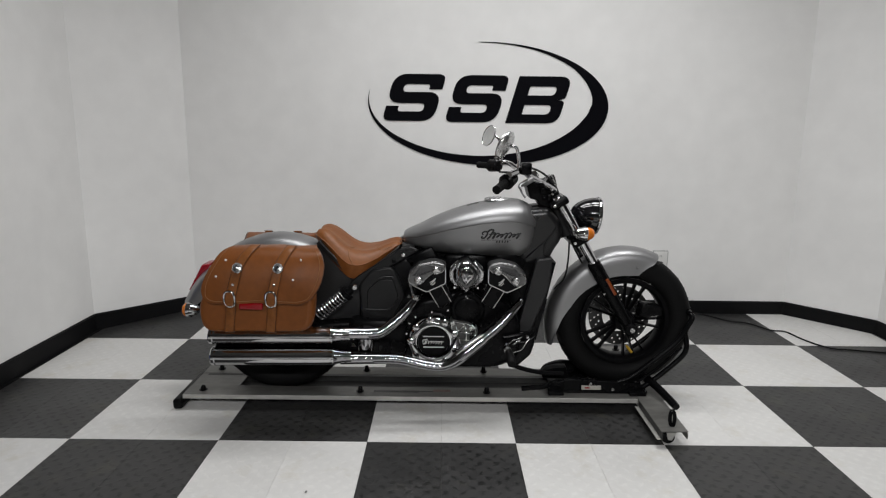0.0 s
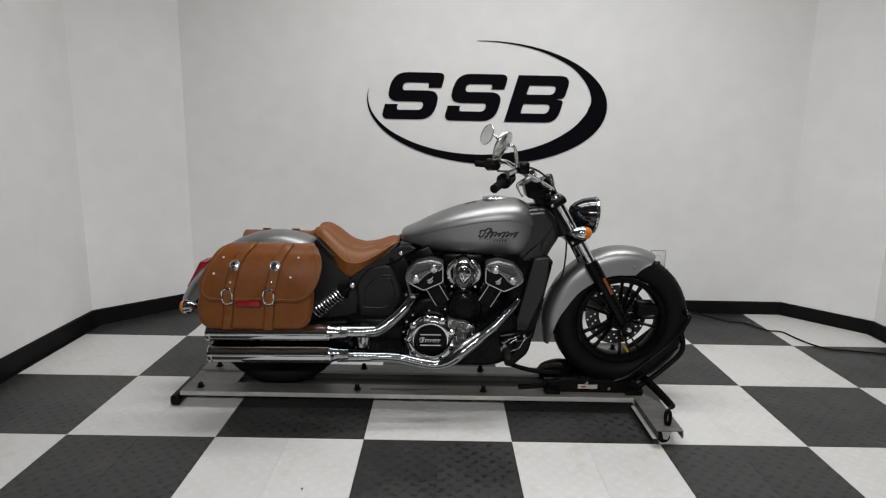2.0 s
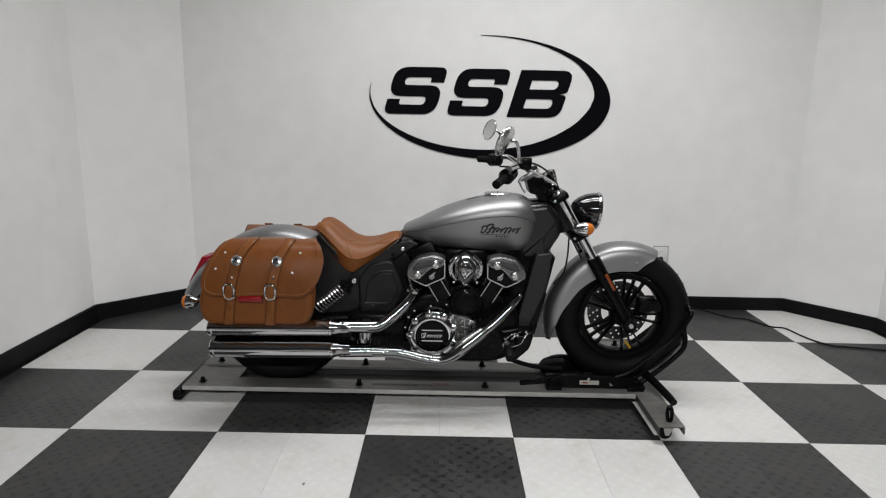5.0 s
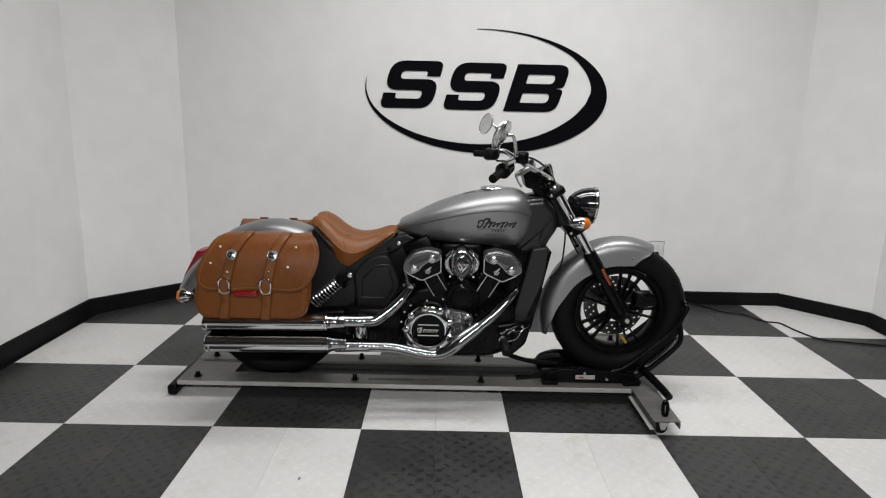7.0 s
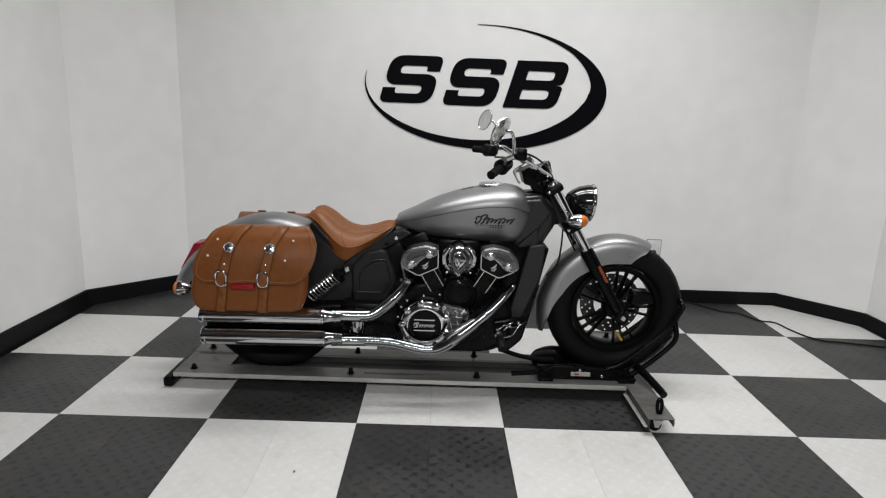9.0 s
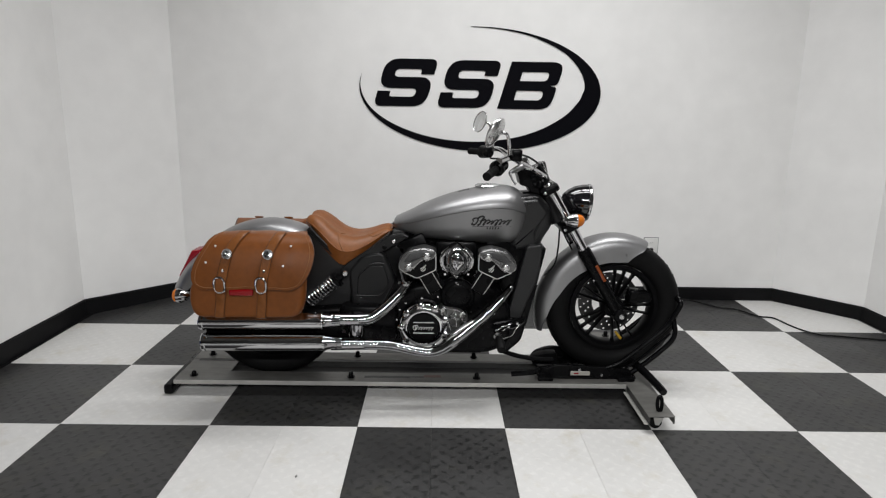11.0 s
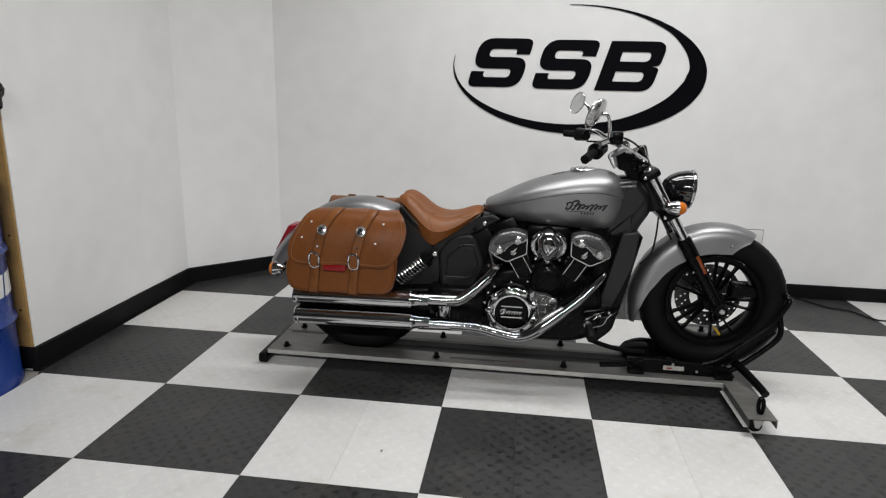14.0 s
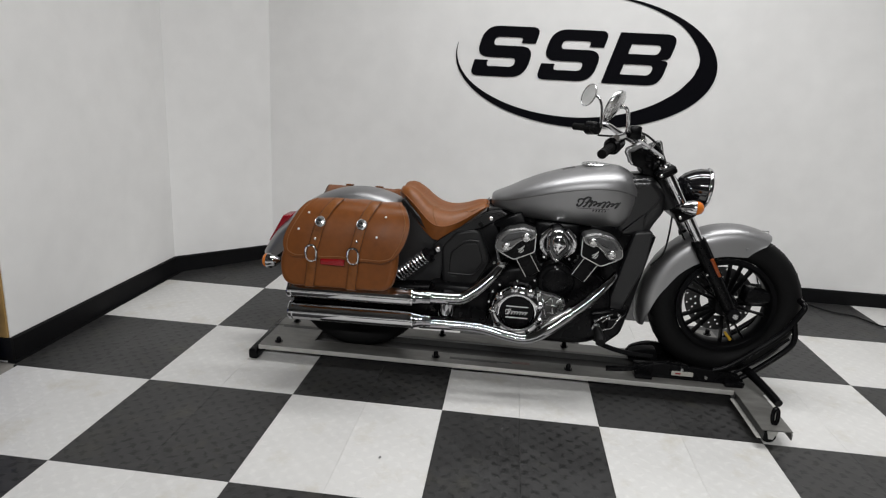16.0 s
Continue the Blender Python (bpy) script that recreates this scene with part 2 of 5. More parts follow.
EDGE_SHADE = material("leather_edge_shade", (0.060, 0.019, 0.0040), 0.5, 0, 0.15, 90, 9)
SEATHIDE = material("tan_seat_leather", (0.182, 0.058, 0.0102), 0.50, 0, 0.22, 60, 6, 0.2, 420, 0.1, ior=1.42)
THREAD = material("tan_thread", (0.22, 0.092, 0.028), 0.7, 0, 0.1, 200, 9)
RED = material("red_reflector", (0.24, 0.005, 0.008), 0.12, 0, 0.1, 200, 9, 0.1, 600)
TAILRED = material("dark_red_lens", (0.25, 0.006, 0.014), 0.1, 0, 0.1, 200, 9, 0.1, 600)
AMBER = material("amber_lens", (0.55, 0.15, 0.015), 0.12, 0, 0.1, 200, 9)
ORANGE = material("orange_reflector", (0.20, 0.042, 0.008), 0.15, 0, 0.1, 200, 9)
GLASS = glass("clear_glass", (0.95, 0.95, 0.95))
MIRROR = material("mirror_glass", (0.85, 0.86, 0.86), 0.01, 1.0, 0.01, 50, 5, 0, 0, 0.0)
WOOD = material("tan_plywood", (0.36, 0.22, 0.075), 0.5, 0, 0.18, 30, 3, 0.2, 120)
BLUE = material("blue_drum_enamel", (0.008, 0.035, 0.20), 0.28, 0, 0.12, 60, 4, 0.05, 120)
PRINT = material("white_print", (0.75, 0.75, 0.74), 0.5, 0, 0.05, 80, 5)
YELLOW = material("yellow_tag", (0.48, 0.29, 0.02), 0.5, 0, 0.05, 80, 5)
CHANNEL = material("dark_metal_and_flange_shade", (0.034, 0.034, 0.033), 0.42, 0.3, 0.25, 60, 4)
LABEL = material("worn_label", (0.40, 0.385, 0.35), 0.5, 0, 0.15, 120, 30)
PLATE = material("cream_outlet_plastic", (0.66, 0.655, 0.64), 0.4, 0, 0.03, 60, 8)
SHADE = material("grey_rim_shade_and_chip", (0.20, 0.20, 0.20), 0.5, 0, 0.08, 60, 8)
LIP = material("pale_metal_and_lit_lips", (0.44, 0.435, 0.41), 0.4, 0.4, 0.2, 60, 6, 0, 0, 0.1, stretch=(0.4, 1.0, 1.0))
RUST = material("faded_red_paint", (0.16, 0.10, 0.085), 0.5, 0.2, 0.4, 80, 30)
CABLE = material("black_cable", (0.006, 0.006, 0.006), 0.5, 0, 0.1, 80, 5, ior=1.3)


# ---- mesh helpers ----
def finish(bm, angle=35):
    bmesh.ops.remove_doubles(bm, verts=bm.verts, dist=1e-5)
    bmesh.ops.recalc_face_normals(bm, faces=bm.faces)
    for f in bm.faces:
        f.smooth = len(f.verts) <= 6
    for e in bm.edges:
        if len(e.link_faces) == 2 and e.calc_face_angle(0) > radians(angle):
            e.smooth = False
    return bm


def mesh_of(name, bm, mat, angle=35):
    finish(bm, angle)
    me = bpy.data.meshes.new(name)
    bm.to_mesh(me)
    bm.free()
    me.materials.append(mat)
    return me


def whole(name, bm, mat, label="", category="", group="", kind="", angle=35):
    return tagged(new(name, mesh_of(name, bm, mat, angle)), label, category, group, kind)


def base(name, x, y, z, label, category, group=""):
    ob = new(name)
    ob.empty_display_size = 0.1
    ob.location = (x, y, z)
    return tagged(ob, label, category, group)


def under(ob, parent):
    """Parents ob, whose mesh is in the place's own coordinates."""
    ob.parent = parent
    if parent.type == "EMPTY":
        ob.matrix_parent_inverse = Matrix.Translation(-parent.location)
    return ob


def part(name, bm, mat, parent, label="", angle=35):
    ob = new(name, mesh_of(name, bm, mat, angle))
    if label:
        ob["label"] = label
    return under(ob, parent)


def box(x0, x1, y0, y1, z0, z1, bevel=0.0, seg=2, bm=None):
    own = bmesh.new()
    bmesh.ops.create_cube(own, size=1)
    bmesh.ops.scale(own, vec=(x1 - x0, y1 - y0, z1 - z0), verts=own.verts)
    bmesh.ops.translate(own, vec=((x0 + x1) / 2, (y0 + y1) / 2, (z0 + z1) / 2), verts=own.verts)
    if bevel:
        bmesh.ops.bevel(own, geom=list(own.edges), offset=bevel, segments=seg, affect="EDGES", profile=0.5)
    return join(bm, own)


def join(bm, own):
    if bm is None:
        return own
    me = bpy.data.meshes.new("tmp")
    own.to_mesh(me)
    own.free()
    bm.from_mesh(me)
    bpy.data.meshes.remove(me)
    return bm


def moved(bm, m):
    bmesh.ops.transform(bm, matrix=m, verts=bm.verts)
    return bm


def loft(rings, closed=True, caps=True, bm=None):
    """A skin over rings of points, all of one count."""
    own = bmesh.new()
    vs = [[own.verts.new(p) for p in r] for r in rings]
    n = len(rings[0])
    for a, b in zip(vs, vs[1:]):
        for i in range(n if closed else n - 1):
            j = (i + 1) % n
            own.faces.new((a[i], a[j], b[j], b[i]))
    if caps and closed:
        own.faces.new(vs[0])
        own.faces.new(vs[-1][::-1])
    return join(bm, own)


def spline(pts, n=8):
    """Points of a smooth line through pts."""
    pts = [Vector(p) for p in pts]
    if len(pts) < 3:
        return pts
    ext = [2 * pts[0] - pts[1]] + pts + [2 * pts[-1] - pts[-2]]
    out = []
    for i in range(1, len(ext) - 2):
        a, b, c, d = ext[i - 1:i + 3]
        for k in range(n):
            t = k / n
            out.append(0.5 * (2 * b + (c - a) * t + (2 * a - 5 * b + 4 * c - d) * t * t + (3 * b - a - 3 * c + d) * t ** 3))
    return out + [pts[-1]]


def fine(xs, ys):
    """A smooth table through the given pairs."""
    line = spline([(a, b, 0) for a, b in zip(xs, ys)], 8)
    return [p.x for p in line], [p.y for p in line]


def tube(pts, radius, seg=12, smooth=8, caps=True, bm=None):
    """A pipe along a smooth line. radius: one number or one for each given point."""
    k = len(pts)
    line = spline(pts, smooth) if smooth else [Vector(p) for p in pts]
    m = len(line)
    rad = lambda i: radius if not isinstance(radius, (list, tuple)) else float(np.interp(i / (m - 1) * (k - 1), range(k), radius))
    rings, side = [], None
    for i, p in enumerate(line):
        d = (line[min(i + 1, m - 1)] - line[max(i - 1, 0)]).normalized()
        if side is None:
            side = d.orthogonal().normalized()
        side = (side - d * side.dot(d)).normalized()
        up = d.cross(side)
        rings.append([p + rad(i) * (math.cos(a) * side + math.sin(a) * up) for a in (2 * math.pi * q / seg for q in range(seg))])
    return loft(rings, True, caps, bm)


def lathe(profile, at, axis, seg=32, bm=None, caps=True):
    """A body turned about axis through at. profile: (distance along the axis, radius)."""
    d = Vector(axis).normalized()
    s = d.orthogonal().normalized()
    u = d.cross(s)
    rings = [[Vector(at) + d * h + r * (math.cos(a) * s + math.sin(a) * u) for a in (2 * math.pi * q / seg for q in range(seg))]
             for h, r in ((h, max(r, 1e-4)) for h, r in profile)]
    return loft(rings, True, caps, bm)


def rounded(pts, seg=5):
    """A polygon with rounded corners from (x, z, radius)."""
    out, n = [], len(pts)
    for i in range(n):
        p, a, b = (Vector(q[:2]) for q in (pts[i], pts[i - 1], pts[(i + 1) % n]))
        r = pts[i][2] if len(pts[i]) > 2 else 0
        if not r:
            out.append(p)
            continue
        u, v = (a - p), (b - p)
        cut = min(r, u.length * 0.49, v.length * 0.49)
        s, e = p + u.normalized() * cut, p + v.normalized() * cut
        for k in range(seg + 1):
            t = k / seg
            out.append((1 - t) ** 2 * s + 2 * t * (1 - t) * p + t * t * e)
    return out


def plate(poly, y0, y1, bevel=0.004, seg=2, bm=None, round_r=0.0):
    """A slab whose face is a polygon in x and z, from y0 (towards the viewer) to y1."""
    if round_r:
        poly = rounded([(*p[:2], round_r) for p in poly])
    rings = []
    if bevel:
        for k in range(seg + 1):
            a = math.pi / 2 * k / seg
            rings.append([(p[0], y0 + bevel * (1 - math.cos(a)), p[1]) for p in inset(poly, bevel * (1 - math.sin(a)))])
        rings.append([(p[0], y1, p[1]) for p in poly])
    else:
        rings = [[(p[0], y, p[1]) for p in poly] for y in (y0, y1)]
    return loft(rings, True, True, bm)


def inset(poly, d):
    n = len(poly)
    area = sum(poly[i - 1][0] * poly[i][1] - poly[i][0] * poly[i - 1][1] for i in range(n))
    sg = 1 if area > 0 else -1
    out = []
    for i in range(n):
        p, a, b = Vector(poly[i][:2]), Vector(poly[i - 1][:2]), Vector(poly[(i + 1) % n][:2])
        n1, n2 = (p - a), (b - p)
        n1, n2 = Vector((-n1.y, n1.x)).normalized() * sg, Vector((-n2.y, n2.x)).normalized() * sg
        m = n1 + n2
        if m.length < 1e-6:
            m = n1
        m = m.normalized()
        out.append(p + m * d / max(0.4, m.dot(n1)))
    return out


def sheet(rows, thick, bm=None):
    """A curved sheet through rows of points, with a thickness."""
    own = loft(rows, False, False)
    bmesh.ops.recalc_face_normals(own, faces=own.faces)
    bmesh.ops.solidify(own, geom=list(own.faces), thickness=thick)
    return join(bm, own)


# ---- the room ----
BACK, LEFT, RIGHT, LEFT_END = 1.875, -2.475, 2.465, 0.044
# the inner line of the walls, from the free end on one side, round the bay, to the shop's rear
BAY = [(LEFT, LEFT_END), (LEFT, 1.37), (-2.03, BACK), (2.09, BACK), (RIGHT, 1.455), (RIGHT, 0.02)]
NAMES = ["wall_west", "wall_northwest", "wall_north", "wall_northeast", "wall_east"]


def offset_line(line, d):
    out = []
    for i, p in enumerate(line):
        p = Vector(p)
        ns = []
        for a, b in ((i - 1, i), (i, i + 1)):
            if 0 <= a and b < len(line):
                v = Vector(line[b]) - Vector(line[a])
                ns.append(Vector((-v.y, v.x)).normalized())
        m = sum(ns, Vector((0, 0))).normalized()
        out.append(p + m * d / m.dot(ns[0]))
    return out


outer = offset_line(BAY, 0.08)
for i, name in enumerate(NAMES):
    a, b, c, d = Vector(BAY[i]), Vector(BAY[i + 1]), outer[i + 1], outer[i]
    bm = loft([[(p.x, p.y, z) for p in (a, b, c, d)] for z in (-0.05, CEIL)])
    whole(name, bm, WALL, "white painted plasterboard bay wall, lightly scuffed", "wall", kind="structure", angle=20)
# black base along the foot of each wall
BASE_H = [0.104, 0.104, 0.094, 0.091, 0.091, 0.091]
skin = offset_line(BAY, -0.012)
lip = offset_line(BAY, -0.004)
for i in range(len(NAMES)):
    a, b = Vector(BAY[i]), Vector(BAY[i + 1])
    rings = []
    for q, p in ((i, a), (i + 1, b)):
        s, l = skin[q], lip[q]
        rings.append([(p.x, p.y, 0.0), (s.x, s.y, 0.0), (s.x, s.y, BASE_H[q] - 0.006), (l.x, l.y, BASE_H[q]), (p.x, p.y, BASE_H[q])])
    whole("baseboard", loft(rings), BASE, "black rubber base along the foot of the white wall", "baseboard", kind="structure", angle=20)
# free end of the west wall: plywood edge, screws and the base that wraps round it
wall_end = whole("trim", box(LEFT - 0.08, LEFT - 0.004, LEFT_END - 0.012, LEFT_END - 0.0005, 0.105, CEIL, 0.002), WOOD,
                 "bare tan plywood strip closing the white wall's end", "trim", kind="structure")
for z in (0.28, 0.62, 0.96, 1.5, 2.0):
    part("screw", lathe([(0, 0.005), (0.003, 0.004)], (LEFT - 0.035, LEFT_END - 0.012, z), (0, -1, 0), 10), BLACK, wall_end)
whole("baseboard", box(LEFT - 0.08, LEFT + 0.012, LEFT_END - 0.016, LEFT_END, 0.0, 0.104, 0.003), BASE,
      "black rubber base wrapped round the wall's free end", "baseboard", kind="structure")
# shop behind the camera: unseen walls added, dark for the chrome's reflections
for name, q in (("added_wall_south", (-6.1, 6.1, -7.6, -7.5)), ("added_wall_west", (-6.1, -6.0, -7.5, 2.1)), ("added_wall_east", (6.0, 6.1, -7.5, 2.1)), ("added_wall_northwest", (-6.0, -2.58, 2.0, 2.1)), ("added_wall_northeast", (2.57, 6.0, 2.0, 2.1))):
    whole(name, box(*q, -0.05, CEIL), SHOP, "plain grey unseen wall, added to close the room", "wall", kind="structure")
whole("ceiling", box(-6.1, 6.1, -7.6, 2.1, CEIL, CEIL + 0.1), CEILING, "plain grey ceiling with strip lights", "ceiling", kind="structure")
for lx, ly, lsx, lsy, lw in LAMPS:
    lamp = base("ceiling_light", lx, ly, CEIL, "white strip light fixed to the ceiling", "ceiling light", "strip lights on the ceiling")
    part("housing", box(lx - lsx / 2 - 0.03, lx + lsx / 2 + 0.03, ly - lsy / 2 - 0.03, ly + lsy / 2 + 0.03, CEIL - 0.065, CEIL - 0.001, 0.006), CEILING, lamp)
whole("trim", box(LEFT - 0.02, -2.4405, LEFT_END - 0.01, 1.45, -0.013, 0.001), BASE, "black edging strip between tiles and wall", "trim", kind="structure")
whole("ground", box(-6.1, 6.1, -7.6, 2.1, -0.12, -0.014), CONCRETE, "bare grey concrete slab under the tiles", "floor", kind="structure")


# ---- wall sign: black shapes on the north wall ----
def shape(name, loops, depth, y, mat, parent, label=""):
    """A flat cut-out in x and z from closed loops; inner loops are holes."""
    cu = bpy.data.curves.new(name, "CURVE")
    cu.dimensions, cu.fill_mode, cu.extrude = "2D", "BOTH", depth / 2
    for lp in loops:
        sp = cu.splines.new("POLY")
        sp.points.add(len(lp) - 1)
        for pt, q in zip(sp.points, lp):
            pt.co = (q[0], q[1], 0, 1)
        sp.use_cyclic_u = True
    tmp = bpy.data.objects.new("tmp", cu)
    me = bpy.data.meshes.new_from_object(tmp)
    bpy.data.objects.remove(tmp)
    me.transform(Matrix.Translation((0, y, 0)) @ pose(0, 0, 0, 90))
    me.name = name
    me.materials.clear()
    me.materials.append(mat)
    ob = new(name, me)
    if label:
        ob["label"] = label
    return under(ob, parent)


SIGN_Y = BACK - 0.004
sign = base("wall_sign", -0.03, BACK, 1.02, "black vinyl slanted shapes inside a swoosh on white wall", "sign")
CAP, LEAN = 0.302, 0.29
U = CAP / 84


def slant(loop, x0, z0):
    return [(x0 + (p[0] * 1.065 + LEAN * p[1]) * U, z0 + p[1] * U) for p in loop]


SNAKE = rounded([(0, 84, 24), (89, 84, 20), (89, 57, 1), (66, 57, 1), (66, 66, 6), (22, 66, 8), (22, 52, 8), (89, 52, 22), (89, 0, 24), (0, 0, 20),
                 (0, 27, 1), (22, 27, 1), (22, 17, 6), (66, 17, 8), (66, 32, 8), (0, 32, 22)], 6)
BLOCK = rounded([(0, 0, 1), (0, 84, 1), (91, 84, 20), (91, 44, 18), (78, 42, 2), (91, 40, 18), (91, 0, 24)], 6)
HOLES = [rounded([(24, 16, 1), (71, 16, 9), (71, 33, 9), (24, 33, 1)], 5), rounded([(24, 50, 1), (71, 50, 8), (71, 66, 8), (24, 66, 1)], 5)]
shape("sign_shape", [slant(SNAKE, -0.722, 1.307)], 0.003, SIGN_Y, VINYL, sign)
shape("sign_shape", [slant(SNAKE, -0.307, 1.303)], 0.003, SIGN_Y, VINYL, sign)
shape("sign_shape", [slant(BLOCK, 0.096, 1.300)] + [slant(h, 0.096, 1.300) for h in HOLES], 0.003, SIGN_Y, VINYL, sign)
rim_out, rim_in = [], []
for k in range(97):
    f = k / 96
    a = radians(96 - 286 * f)
    wide = float(np.interp(f, [0, 0.1, 0.18, 0.26, 0.336, 0.42, 0.49, 0.57, 0.65, 0.73, 0.81, 0.9, 1],
                           [0.002, 0.014, 0.035, 0.082, 0.122, 0.128, 0.11, 0.082, 0.062, 0.048, 0.036, 0.018, 0.001]))
    c, s = math.cos(a), math.sin(a)
    nx, nz = Vector((c / 0.795, s / 0.397)).normalized()
    for line, ex, ez in ((rim_out, 0.795 * c, 0.397 * s), (rim_in, 0.795 * c - wide * nx, 0.397 * s - wide * nz)):
        line.append((-0.018 + ex + 0.026 * ez, 1.4175 + ez - 0.026 * ex))
shape("swoosh", [rim_out + rim_in[::-1]], 0.003, SIGN_Y, VINYL, sign)


# ---- socket on the north wall ----
OX, OZ = (1.199, 0.391)
outlet = base("wall_outlet", OX, BACK, OZ, "cream wall outlet with a black plug, on white wall", "outlet")
# grey backing stands in for the line of shade round the cover plate
part("plate_shade_rim", box(OX - 0.052, OX + 0.052, BACK - 0.008, BACK - 0.0005, OZ - 0.058, OZ + 0.056, 0.002), SHADE, outlet)
plate_face = part("cover_plate", box(OX - 0.048, OX + 0.048, BACK - 0.011, BACK - 0.0075, OZ - 0.054, OZ + 0.052, 0.002), PLATE, outlet)
for dz in (0.020, -0.020):
    hole = part("receptacle", lathe([(0, 0.016), (0.0012, 0.016), (0.0018, 0.014), (0.0018, 0.001)], (OX, BACK - 0.0112, OZ + dz), (0, -1, 0), 20), PLATE, plate_face)
    for dx in (-0.006, 0.006):
        part("slot", box(OX + dx - 0.001, OX + dx + 0.001, BACK - 0.0136, BACK - 0.0128, OZ + dz - 0.003, OZ + dz + 0.005), CABLE, hole)
part("plug", box(OX - 0.012, OX + 0.012, BACK - 0.036, BACK - 0.0135, OZ - 0.040, OZ - 0.018, 0.005), CABLE, outlet, "black plug")


# ---- loose things about the bay ----
whole("power_cable", tube([(OX, BACK - 0.03, OZ - 0.034), (OX + 0.01, BACK - 0.03, OZ - 0.16), (OX + 0.03, BACK - 0.025, 0.12), (OX + 0.09, BACK - 0.06, 0.012), (1.482, 1.85, 0.006), (1.622, 1.684, 0.006), (1.733, 1.637, 0.006), (1.811, 1.496, 0.006), (1.893, 1.464, 0.006),
                           (1.92, 1.333, 0.006), (1.959, 1.221, 0.006), (2.02, 1.154, 0.006), (2.109, 1.137, 0.006), (2.43, 1.06, 0.006)], 0.0048, 8, 6),
      CABLE, "thin black cable lying across the checkered floor tiles", "cable")

DX, DY, DR = -2.700, -0.197, 0.270
drum = base("steel_drum", DX, DY, -0.014, "blue enamelled steel drum standing on bare concrete", "drum")
body = part("drum_body", lathe([(0, DR - 0.01), (0.0, DR), (0.012, DR + 0.006), (0.026, DR), (0.27, DR), (0.282, DR + 0.008), (0.292, DR + 0.013), (0.302, DR + 0.008), (0.314, DR),
                        (0.57, DR), (0.582, DR + 0.008), (0.592, DR + 0.013), (0.602, DR + 0.008), (0.614, DR), (0.865, DR), (0.87, DR - 0.004), (0.87, DR - 0.012), (0.858, DR - 0.014), (0.858, 0.001)],
                       (DX, DY, -0.014), (0, 0, 1), 64), BLUE, drum, angle=50)
part("rim_ring", lathe([(0.862, DR - 0.012), (0.862, DR + 0.007), (0.872, DR + 0.010), (0.884, DR + 0.007), (0.884, DR - 0.008), (0.875, DR - 0.012)], (DX, DY, -0.014), (0, 0, 1), 64), SATIN, drum, "bare metal clamp ring")


def wrap(x0, x1, z0, z1, lean):
    """A printed bar on the drum's side, by angle."""
    rows = []
    for k in range(5):
        a = radians(x0 + (x1 - x0) * k / 4)
        rows.append([(DX + (DR + 0.0015) * math.cos(a + lean * (z - z0)), DY + (DR + 0.0015) * math.sin(a + lean * (z - z0)), z) for z in (z0, (z0 + z1) / 2, z1)])
    return sheet(rows, 0.0008)


for x0, wide in ((-6, 9), (6, 11), (20, 11), (33, 9)):
    part("printed_bar", wrap(x0, x0 + wide, 0.395, 0.490, 0.6), PRINT, body, "white printed bar")

# black rubber cover hung over the plywood end
cover = bmesh.new()
bmesh.ops.create_icosphere(cover, subdivisions=3, radius=1)
for v in cover.verts:
    n = v.co.normalized()
    r = 1 + 0.22 * noise.noise(n * 1.7 + Vector((4, 1, 2))) + 0.08 * noise.noise(n * 5)
    v.co = Vector((-2.450 + 0.078 * r * n.x, -0.050 + 0.05 * r * n.y, 1.215 + 0.075 * r * n.z))
whole("hanging_cover", cover, BLACK, "crumpled black plastic cover hung on the wall's plywood end", "cover", angle=60)

chip = bmesh.new()
bmesh.ops.create_icosphere(chip, subdivisions=1, radius=1)
for v in chip.verts:
    r = 1 + 0.4 * noise.noise(v.co * 2.1)
    v.co = Vector((-0.782 + 0.0052 * r * v.co.x, -0.364 + 0.0075 * r * v.co.y, 0.003 + 0.0028 * r * v.co.z))
whole("debris_chip", chip, SHADE, "small grey chip of debris on a white tile", "debris")


# ---- the motorcycle ----
YC = 0.46                       # its middle plane
FX, FZ, FR = 0.537, 0.396, 0.316  # front wheel
RX, RZ, RR = -1.055, 0.368, 0.321  # rear wheel
bike = base("motorcycle", -0.25, YC, 0.05, "silver cruiser motorcycle with tan leather seat and bags on stand", "motorcycle")


def mirrored(bm):
    """The same shape on the other side of the middle plane."""
    moved(bm, Matrix.Translation((0, 2 * YC, 0)) @ Matrix.Diagonal((1, -1, 1, 1)))
    bmesh.ops.reverse_faces(bm, faces=bm.faces)
    return bm


def bolt(x, y, z, r=0.009, h=0.008, parent=None, mat=None, name="bolt", axis=(0, -1, 0)):
    return part(name, lathe([(0, r), (h * 0.6, r), (h, r * 0.72), (h, 0.001)], (x, y, z), axis, 12), mat or CHROME, parent or bike)


